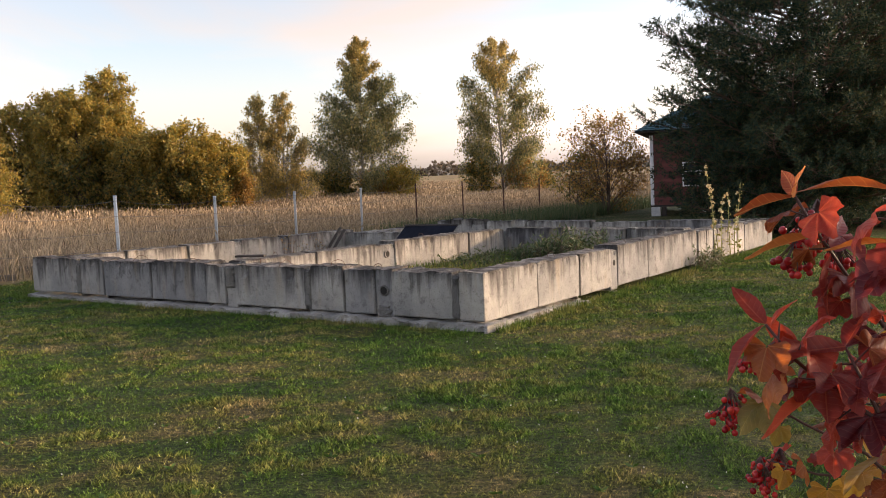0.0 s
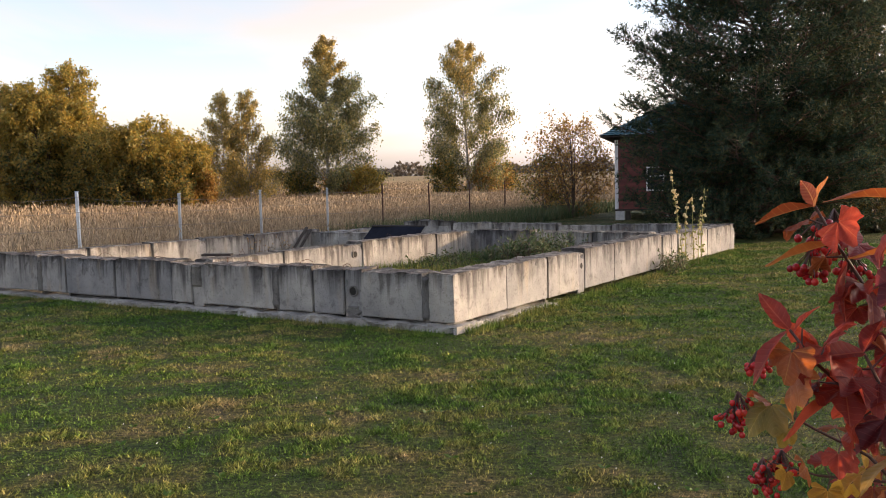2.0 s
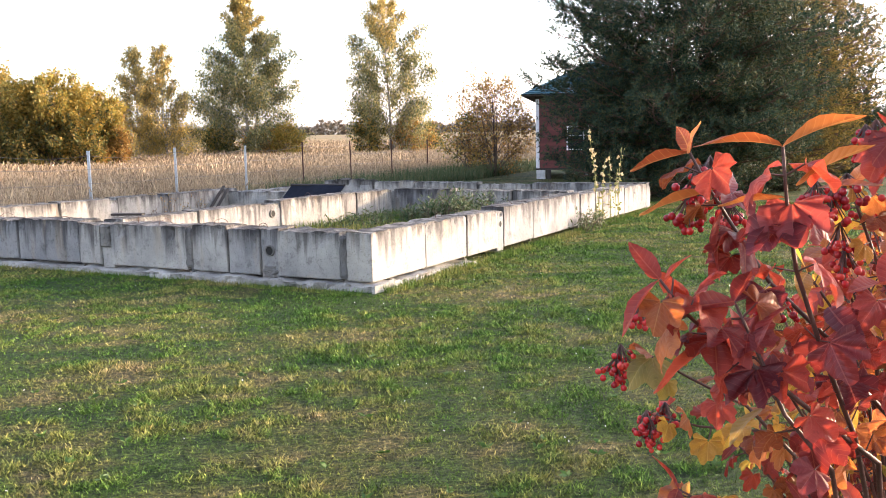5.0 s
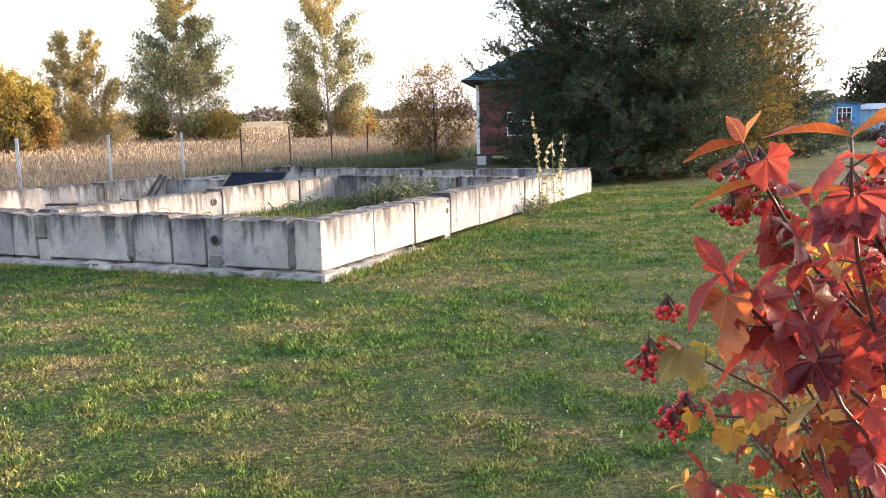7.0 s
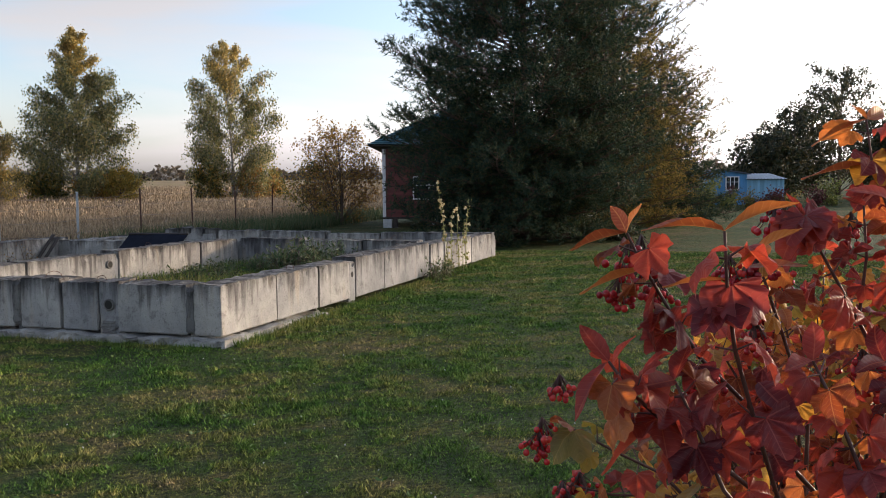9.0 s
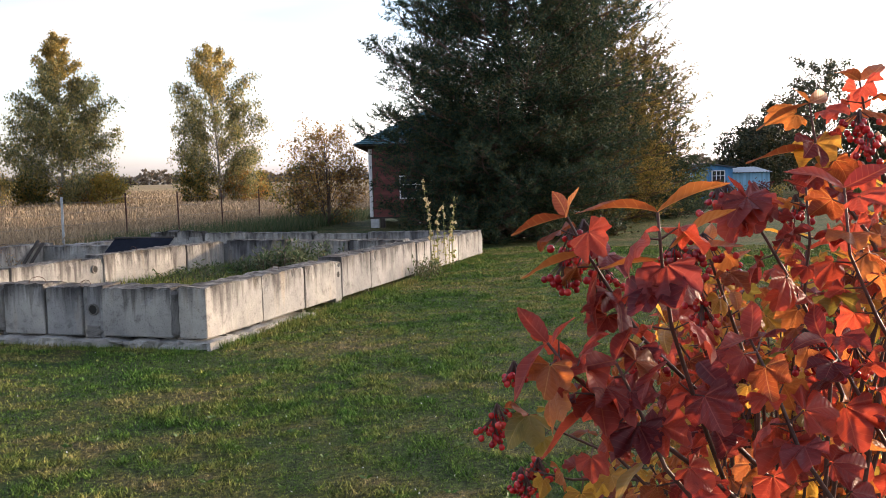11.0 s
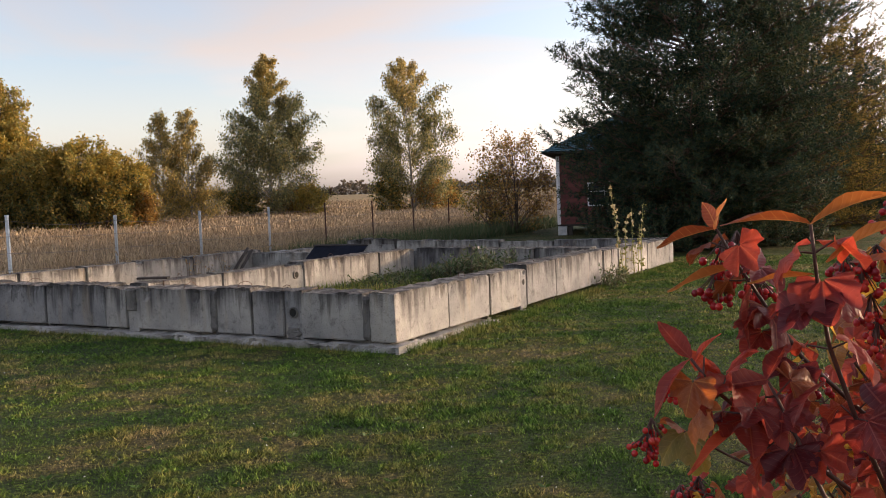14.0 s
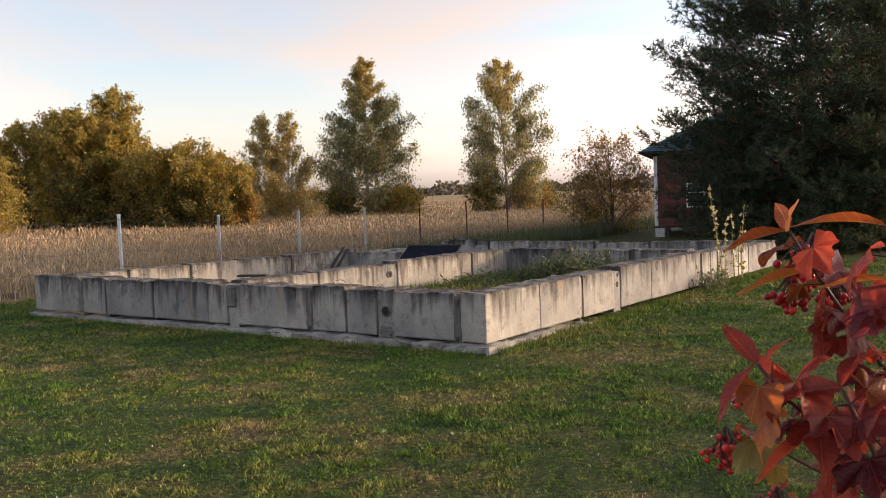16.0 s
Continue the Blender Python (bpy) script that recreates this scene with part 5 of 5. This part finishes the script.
def autumn(name, c0, c1, vein, thin):
    """Guelder-rose leaf: blotched tone, paler veins, waxy, lets light through."""
    m, n, l, b = mat(name)

    def calc(op, x, y=0.0, z=0.0):
        k = n.new("ShaderNodeMath")
        k.operation = op
        for sock, v in zip(k.inputs, (x, y, z)):
            if isinstance(v, (int, float)):
                sock.default_value = v
            else:
                l.new(v, sock)
        return k.outputs[0]
    own = calc("FRACT", calc("ADD", n.new("ShaderNodeObjectInfo").outputs["Random"], n.new("ShaderNodeNewGeometry").outputs["Random Per Island"]))
    tone = calc("ADD", calc("MULTIPLY", noise_at(n, l, 24, 5, 0.65), 0.9), calc("MULTIPLY_ADD", own, 0.9, -0.42))
    col = ramp(n, l, tone, [(0.15, c0), (0.75, c1)])
    uv = n.new("ShaderNodeUVMap")
    uv.uv_map = "veins"
    sep = n.new("ShaderNodeSeparateXYZ")
    l.new(uv.outputs[0], sep.inputs[0])
    d, al = sep.outputs[0], sep.outputs[1]
    rib = calc("LESS_THAN", d, 0.012)
    stripe = calc("FRACT", calc("MULTIPLY", calc("SUBTRACT", al, calc("MULTIPLY", d, 0.75)), 8.0))
    fine = calc("PINGPONG", stripe, 0.5)
    side = calc("MULTIPLY", calc("LESS_THAN", fine, 0.05), 0.5)
    mark = calc("MULTIPLY", calc("MAXIMUM", rib, side), 0.42)
    col = blend(n, l, col, vein, mark)
    spot = ramp(n, l, noise_at(n, l, 90, 3, 0.6), [(0.30, (0.5, 0.42, 0.40)), (0.40, (1, 1, 1))])
    col = blend(n, l, col, spot, 0.5, "MULTIPLY")
    l.new(col, b.inputs["Base Color"])
    b.inputs["Roughness"].default_value = 0.46
    b.inputs["Specular IOR Level"].default_value = 0.5
    bump(n, l, b, fine, 0.35, 0.003)
    tr = n.new("ShaderNodeBsdfTranslucent")
    l.new(blend(n, l, col, (2.3, 2.0, 1.3), 1.0, "MULTIPLY"), tr.inputs[0])
    mx = n.new("ShaderNodeMixShader")
    mx.inputs[0].default_value = thin
    l.new(b.outputs[0], mx.inputs[1])
    l.new(tr.outputs[0], mx.inputs[2])
    l.new(mx.outputs[0], n["Material Output"].inputs[0])
    return m


A_RED = autumn("red_leaf", (0.15, 0.018, 0.020), (0.34, 0.054, 0.038), (0.42, 0.13, 0.08), 0.5)
A_WINE = autumn("wine_leaf", (0.11, 0.015, 0.022), (0.23, 0.040, 0.042), (0.34, 0.11, 0.10), 0.42)
A_ORANGE = autumn("orange_leaf", (0.18, 0.043, 0.020), (0.33, 0.115, 0.040), (0.46, 0.24, 0.10), 0.46)
A_YELLOW = autumn("yellow_leaf", (0.30, 0.16, 0.03), (0.46, 0.28, 0.06), (0.6, 0.45, 0.15), 0.5)
A_GREEN = autumn("green_leaf", (0.14, 0.13, 0.03), (0.30, 0.19, 0.05), (0.36, 0.28, 0.10), 0.45)
LEAF_KINDS = {}
for nm, m in (("red", A_RED), ("wine", A_WINE), ("orange", A_ORANGE), ("yellow", A_YELLOW), ("green", A_GREEN)):
    LEAF_KINDS[nm] = [lobed_leaf("leaf", 0.041, 10 + k, m) for k in range(6)]
    LEAF_KINDS[nm + "_tip"] = [tip_leaf("leaf", 0.070, 30 + k, m) for k in range(4)]
M_TWIG = plain("bush_twig", (0.05, 0.018, 0.016), (0.11, 0.042, 0.032), 40, 0.55)
M_BERRY, bn, bl_, bb = mat("red_berry")
bl_.new(ramp(bn, bl_, bn.new("ShaderNodeObjectInfo").outputs["Random"], [(0.0, (0.22, 0.008, 0.014)), (0.6, (0.48, 0.018, 0.024)), (1.0, (0.62, 0.05, 0.035))]), bb.inputs["Base Color"])
bb.inputs["Roughness"].default_value = 0.14
bb.inputs["Subsurface Weight"].default_value = 0.25
bb.inputs["Subsurface Scale"].default_value = 0.004

BUSH_AT = Vector((1.02, 1.30, 0))
bush = thing("viburnum_bush", pose(*BUSH_AT), "guelder-rose bush in red autumn leaf with berry clusters", "shrub")
brs = random.Random(21)
leaf_count = 0
REST = {}


def put_leaf(p, out, size, tone, droop=0.3, roll=0.0):
    """One leaf at p, pointing along out, its tip hanging."""
    global leaf_count
    y = (Vector(out).normalized() + Vector((0, 0, -droop))).normalized()
    x = y.cross(Vector((0, 0, 1)))
    x = x.normalized() if x.length > 0.05 else Vector((1, 0, 0))
    z = x.cross(y)
    m = Matrix((x, y, z)).transposed().to_4x4()
    m = Matrix.Translation(Vector(p) - BUSH_AT) @ m @ Matrix.Rotation(roll, 4, "Y") @ Matrix.Scale(size, 4)
    me = brs.choice(LEAF_KINDS[tone])
    leaf_count += 1
    if leaf_count <= 300:
        ob = new("leaf", me)
        ob.parent = bush
        ob.matrix_basis = m
        return
    REST.setdefault(tone.split("_")[0], []).append((me, m))


def leaf_between(p, q, tone, roll=0.0):
    """One leaf whose stalk end is p and whose tip is q."""
    way = Vector(q) - Vector(p)
    put_leaf(p, way, way.length / 0.066 if tone.endswith("_tip") else min(1.4, way.length / 0.048), tone, 0.0, roll)


bm = bmesh.new()
bmesh.ops.create_icosphere(bm, subdivisions=2, radius=0.0048)
BERRY = bpy.data.meshes.new("berry")
bm.to_mesh(BERRY)
bm.free()
BERRY.materials.append(M_BERRY)
BERRY.shade_smooth()


def berries(p, n, seed, spread=0.0125):
    """A hanging cluster: a spray of thin stalks, a berry at the end of each."""
    r = random.Random(seed)
    n += 5
    q = Vector(p) - BUSH_AT
    ends = [q + Vector((r.gauss(0, spread), r.gauss(0, spread), r.gauss(-0.008, spread * 0.7))) for k in range(n)]
    cl = tubes("berry_spray", [([q + Vector((0, 0, 0.022)), q.lerp(c, 0.5) + Vector((0, 0, 0.010)), c], [0.0010, 0.0009, 0.0008]) for c in ends], M_TWIG, bush, "cluster of shiny red berries", 3)
    for c in ends:
        ob = new("berry", BERRY)
        ob.parent = cl
        s = r.uniform(0.8, 1.1)
        ob.matrix_basis = Matrix.Translation(c) @ Matrix.Diagonal((s, s, s * 1.08, 1))


def shoot(points, tones, tip="orange_tip", size=1.0, pairs=4, seed=0):
    """A shoot from the root through the points, with opposite leaf pairs along it and, where named, a pair at the tip."""
    r = random.Random(seed)
    pts = [Vector(p) for p in points]
    root = BUSH_AT + Vector((r.uniform(-0.08, 0.08), r.uniform(-0.08, 0.08), -0.02))
    full = [root, root.lerp(pts[0], 0.45) + Vector((0, 0, 0.10)), root.lerp(pts[0], 0.8) + Vector((0, 0, 0.06))] + pts
    k = len(full)
    v, f = tube([p - BUSH_AT for p in full], [0.0046 * (1 - 0.66 * i / (k - 1)) for i in range(k)], 6)
    link_mesh("stem", v, f, M_TWIG, bush, "", True)
    if tip:
        d = (pts[-1] - pts[-2]).normalized()
        side = d.cross(Vector((r.uniform(-0.3, 0.3), -0.6, 0.8))).normalized()
        for s in (-1, 1):
            put_leaf(pts[-1], side * s + d * 0.6, size * r.uniform(0.8, 1.1), tip, 0.1, r.uniform(-0.7, 0.7))
    pairs = round(pairs * 1.7)
    for j in range(pairs):
        t = (j + 0.35 + r.uniform(-0.15, 0.15)) / pairs * (len(pts) - 1)
        i = min(int(t), len(pts) - 2)
        p = pts[i].lerp(pts[i + 1], t - i)
        dd = (pts[i + 1] - pts[i]).normalized()
        sd = dd.cross(Vector((r.uniform(-1, 1), r.uniform(-1, 1), r.uniform(-0.2, 1)))).normalized()
        for s in (-1, 1):
            q = p + sd * s * 0.022 + dd * 0.008
            vv, ff = tube([p - BUSH_AT, q - BUSH_AT], [0.0013, 0.0009], 4)
            link_mesh("petiole", vv, ff, M_TWIG, bush)
            put_leaf(q, sd * s + dd * 0.25, size * r.uniform(0.8, 1.2), r.choice(tones), r.uniform(0.2, 1.2), r.uniform(-0.9, 0.9))


FRONT = ("red", "wine", "red", "orange", "wine", "red", "red", "orange")
BACK = ("orange", "yellow", "red", "orange", "yellow", "green", "red", "orange")
shoot(((0.716, 0.967, 1.265), (0.618, 0.964, 1.361), (0.572, 0.962, 1.424), (0.502, 0.969, 1.492), (0.464, 0.975, 1.550), (0.429, 0.980, 1.606), (0.402, 0.970, 1.645)), FRONT, None, 1.0, 4, seed=1)
shoot(((0.596, 0.935, 1.307), (0.525, 0.893, 1.424), (0.479, 0.873, 1.522), (0.461, 0.863, 1.593), (0.448, 0.851, 1.651)), FRONT, None, 1.05, 3, seed=2)
shoot(((0.602, 0.900, 1.290), (0.529, 0.907, 1.349), (0.454, 0.904, 1.408), (0.403, 0.902, 1.445), (0.366, 0.896, 1.477), (0.339, 0.897, 1.513)), FRONT, None, 1.05, 4, seed=3)
shoot(((0.658, 1.170, 1.195), (0.586, 1.178, 1.272), (0.502, 1.177, 1.317), (0.445, 1.187, 1.351)), ("orange", "red", "green"), None, 0.9, 2, seed=4)
shoot(((1.018, 1.077, 1.501), (0.954, 1.073, 1.599), (0.891, 1.078, 1.668), (0.865, 1.080, 1.726), (0.851, 1.079, 1.791)), ("orange", "red", "orange", "red"), None, 1.05, 4, seed=5)
shoot(((0.823, 0.983, 1.385), (0.764, 0.980, 1.499), (0.728, 0.985, 1.560), (0.686, 0.982, 1.618), (0.671, 0.990, 1.659)), ("red", "wine", "red"), None, 1.0, 4, seed=6)
shoot(((0.841, 1.023, 1.423), (0.794, 1.024, 1.522), (0.798, 1.018, 1.600), (0.789, 1.016, 1.670)), ("red", "wine", "orange"), "red_tip", 0.95, 3, seed=7)
shoot(((0.782, 1.232, 1.155), (0.660, 1.255, 1.203), (0.555, 1.268, 1.213), (0.492, 1.279, 1.232)), ("red", "orange", "yellow"), None, 0.95, 4, seed=8)
shoot(((0.875, 0.904, 1.397), (0.809, 0.913, 1.504), (0.780, 0.928, 1.584), (0.777, 0.935, 1.669)), FRONT, "red_tip", 1.05, 4, seed=9)
shoot(((1.055, 1.071, 1.585), (0.987, 1.080, 1.690), (0.960, 1.085, 1.775), (0.954, 1.090, 1.825)), ("red", "orange", "red"), "orange_tip", 1.0, 4, seed=10)
shoot(((0.659, 0.809, 1.301), (0.615, 0.829, 1.378), (0.596, 0.851, 1.452), (0.574, 0.862, 1.503)), FRONT, "red_tip", 1.05, 4, seed=11)
shoot(((0.785, 0.820, 1.291), (0.739, 0.842, 1.385), (0.705, 0.859, 1.459), (0.682, 0.869, 1.493)), FRONT, "red_tip", 1.05, 4, seed=12)
shoot(((0.533, 0.881, 1.294), (0.482, 0.892, 1.357), (0.449, 0.908, 1.442), (0.433, 0.917, 1.481)), FRONT, "red_tip", 1.0, 3, seed=13)
shoot(((0.773, 1.093, 1.366), (0.721, 1.088, 1.488), (0.689, 1.082, 1.555), (0.676, 1.089, 1.595)), ("orange", "yellow", "orange"), "orange_tip", 0.85, 4, seed=14)
shoot(((0.846, 1.260, 1.097), (0.781, 1.260, 1.232), (0.712, 1.268, 1.333), (0.681, 1.285, 1.417)), BACK, "yellow_tip", 0.9, 4, seed=15)
leaf_between((0.402, 0.970, 1.645), (0.341, 0.989, 1.635), "orange_tip", 0.2)
leaf_between((0.402, 0.970, 1.645), (0.391, 0.934, 1.679), "orange_tip", 1.2)
leaf_between((0.402, 0.970, 1.645), (0.399, 1.005, 1.676), "orange_tip", -0.9)
leaf_between((0.436, 0.978, 1.602), (0.350, 0.983, 1.587), "orange_tip", 0.35)
leaf_between((0.439, 0.976, 1.599), (0.476, 1.008, 1.622), "wine_tip", 0.8)
leaf_between((0.448, 0.851, 1.651), (0.373, 0.876, 1.668), "orange_tip", 0.25)
leaf_between((0.448, 0.851, 1.651), (0.510, 0.834, 1.691), "orange_tip", -0.3)
leaf_between((0.460, 0.864, 1.599), (0.404, 0.892, 1.597), "orange_tip", 0.3)
leaf_between((0.470, 0.862, 1.611), (0.549, 0.871, 1.655), "orange_tip", -0.7)
leaf_between((0.533, 0.925, 1.604), (0.574, 0.881, 1.614), "orange_tip", 0.2)
leaf_between((0.466, 0.862, 1.593), (0.435, 0.804, 1.536), "wine", 0.2)
leaf_between((0.460, 0.862, 1.575), (0.390, 0.839, 1.529), "wine", -0.3)
leaf_between((0.464, 0.975, 1.550), (0.386, 0.947, 1.542), "red", 0.4)
leaf_between((0.464, 0.975, 1.550), (0.471, 0.906, 1.511), "red", -0.3)
leaf_between((0.450, 0.982, 1.584), (0.421, 0.954, 1.508), "red_tip", 0.9)
leaf_between((0.339, 0.897, 1.513), (0.309, 0.899, 1.555), "wine_tip", 0.9)
leaf_between((0.343, 0.895, 1.510), (0.371, 0.909, 1.538), "red_tip", -0.8)
leaf_between((0.337, 0.897, 1.512), (0.287, 0.889, 1.469), "red_tip", 0.3)
leaf_between((0.348, 0.893, 1.499), (0.340, 0.871, 1.454), "red_tip", 1.0)
leaf_between((0.404, 0.902, 1.445), (0.367, 0.818, 1.427), "red", 0.1)
leaf_between((0.387, 0.911, 1.486), (0.392, 0.833, 1.453), "red", -0.5)
leaf_between((0.454, 0.904, 1.408), (0.443, 0.831, 1.372), "wine", 0.1)
leaf_between((0.403, 0.902, 1.445), (0.340, 0.919, 1.393), "red_tip", 0.6)
leaf_between((0.445, 1.187, 1.351), (0.382, 1.164, 1.335), "green", 0.0)
leaf_between((0.445, 1.187, 1.351), (0.430, 1.236, 1.370), "orange", 0.5)
leaf_between((0.851, 1.079, 1.791), (0.776, 1.101, 1.765), "orange_tip", 0.2)
leaf_between((0.851, 1.079, 1.791), (0.812, 1.061, 1.813), "orange_tip", -0.6)
leaf_between((0.851, 1.079, 1.791), (0.902, 1.095, 1.811), "orange_tip", 0.8)
leaf_between((0.865, 1.080, 1.726), (0.756, 1.093, 1.719), "orange_tip", 0.2)
leaf_between((0.863, 1.081, 1.734), (0.855, 1.017, 1.691), "yellow", 0.2)
leaf_between((0.671, 0.990, 1.659), (0.651, 0.929, 1.597), "red", 0.2)
leaf_between((0.671, 0.990, 1.659), (0.607, 0.956, 1.630), "red", -0.4)
leaf_between((0.671, 0.990, 1.659), (0.668, 1.014, 1.688), "red_tip", 1.0)
leaf_between((0.671, 0.990, 1.659), (0.716, 0.955, 1.661), "wine", 0.4)
leaf_between((0.593, 0.952, 1.374), (0.559, 0.844, 1.342), "wine", 0.0)
leaf_between((0.572, 0.962, 1.424), (0.513, 0.841, 1.387), "wine", 0.2)
leaf_between((0.542, 0.912, 1.471), (0.535, 0.840, 1.454), "wine_tip", 0.4)
leaf_between((0.643, 0.880, 1.481), (0.576, 0.869, 1.460), "green_tip", 0.3)
leaf_between((0.771, 0.948, 1.532), (0.776, 0.893, 1.520), "green", 0.2)
leaf_between((0.488, 0.899, 1.479), (0.430, 0.863, 1.454), "wine_tip", 0.4)
leaf_between((0.611, 0.851, 1.379), (0.589, 0.782, 1.346), "red", 0.0)
leaf_between((0.703, 0.856, 1.413), (0.686, 0.805, 1.363), "red", 0.2)
leaf_between((0.666, 0.869, 1.427), (0.656, 0.823, 1.477), "wine", 0.3)
leaf_between((0.473, 0.926, 1.355), (0.420, 0.899, 1.331), "green_tip", 0.3)
berries((0.444, 1.008, 1.618), 13, 300)
berries((0.467, 1.030, 1.591), 14, 301)
berries((0.423, 1.021, 1.569), 15, 302)
berries((0.439, 1.029, 1.610), 16, 303)
berries((0.485, 1.043, 1.563), 17, 304)
berries((0.626, 1.050, 1.569), 13, 305)
berries((0.614, 1.066, 1.584), 14, 306)
berries((0.645, 1.046, 1.591), 15, 307)
berries((0.654, 1.026, 1.652), 16, 308)
berries((0.678, 1.040, 1.658), 17, 309)
berries((0.817, 1.068, 1.638), 13, 310)
berries((0.906, 1.025, 1.730), 14, 311)
berries((0.911, 1.046, 1.755), 15, 312)
berries((0.409, 1.220, 1.342), 16, 313)
berries((0.440, 1.225, 1.402), 17, 314)
berries((0.400, 1.210, 1.325), 13, 315)
berries((0.478, 1.293, 1.215), 14, 316)
berries((0.509, 1.294, 1.225), 15, 317)
berries((0.482, 1.280, 1.201), 16, 318)
berries((0.670, 1.083, 1.492), 17, 319)
berries((0.664, 1.087, 1.524), 13, 320)
berries((0.733, 0.955, 1.467), 14, 321)
berries((0.753, 0.947, 1.445), 15, 322)
berries((0.795, 0.934, 1.444), 16, 323)
berries((0.512, 0.974, 1.463), 17, 324)
berries((0.743, 1.117, 1.549), 13, 325)
# fuller growth deeper in the bush
for k in range(110):
    r = random.Random(200 + k)
    y = 1.12 + 0.75 * r.random()
    s = 0.45 + 0.80 * r.random() ** 0.9
    top_z = float(np.interp(s, (0.45, 0.51, 0.56, 0.68, 0.82, 0.95, 1.1, 1.3), (1.26, 1.40, 1.50, 1.54, 1.56, 1.62, 1.72, 1.74)))
    top = Vector((s * y / 1.1, y, top_z - 0.62 * r.random() ** 1.4 - 0.04))
    mid = top.lerp(BUSH_AT + Vector((0.05, 0.1, top.z - 0.5)), 0.42)
    shoot((mid, mid.lerp(top, 0.55) + Vector((0, 0, 0.02)), top), BACK if k % 4 else FRONT, r.choice(("red_tip", "orange_tip", "yellow_tip")), r.uniform(0.75, 1.1), 3, seed=200 + k)
tone_mats = {"red": A_RED, "wine": A_WINE, "orange": A_ORANGE, "yellow": A_YELLOW, "green": A_GREEN}
for tone, many in REST.items():
    vs, fs, uvs = [], [], []
    for me, m in many:
        o = len(vs)
        vs += [m @ v.co for v in me.vertices]
        fs += [tuple(i + o for i in p.vertices) for p in me.polygons]
        uvs += [tuple(q.uv) for q in me.uv_layers["veins"].data]
    ob = tagged(link_mesh("inner_foliage", vs, fs, tone_mats[tone], bush, "", True), kind="stuff")
    layer = ob.data.uv_layers.new(name="veins")
    layer.data.foreach_set("uv", np.array(uvs, dtype=np.float32).reshape(-1))
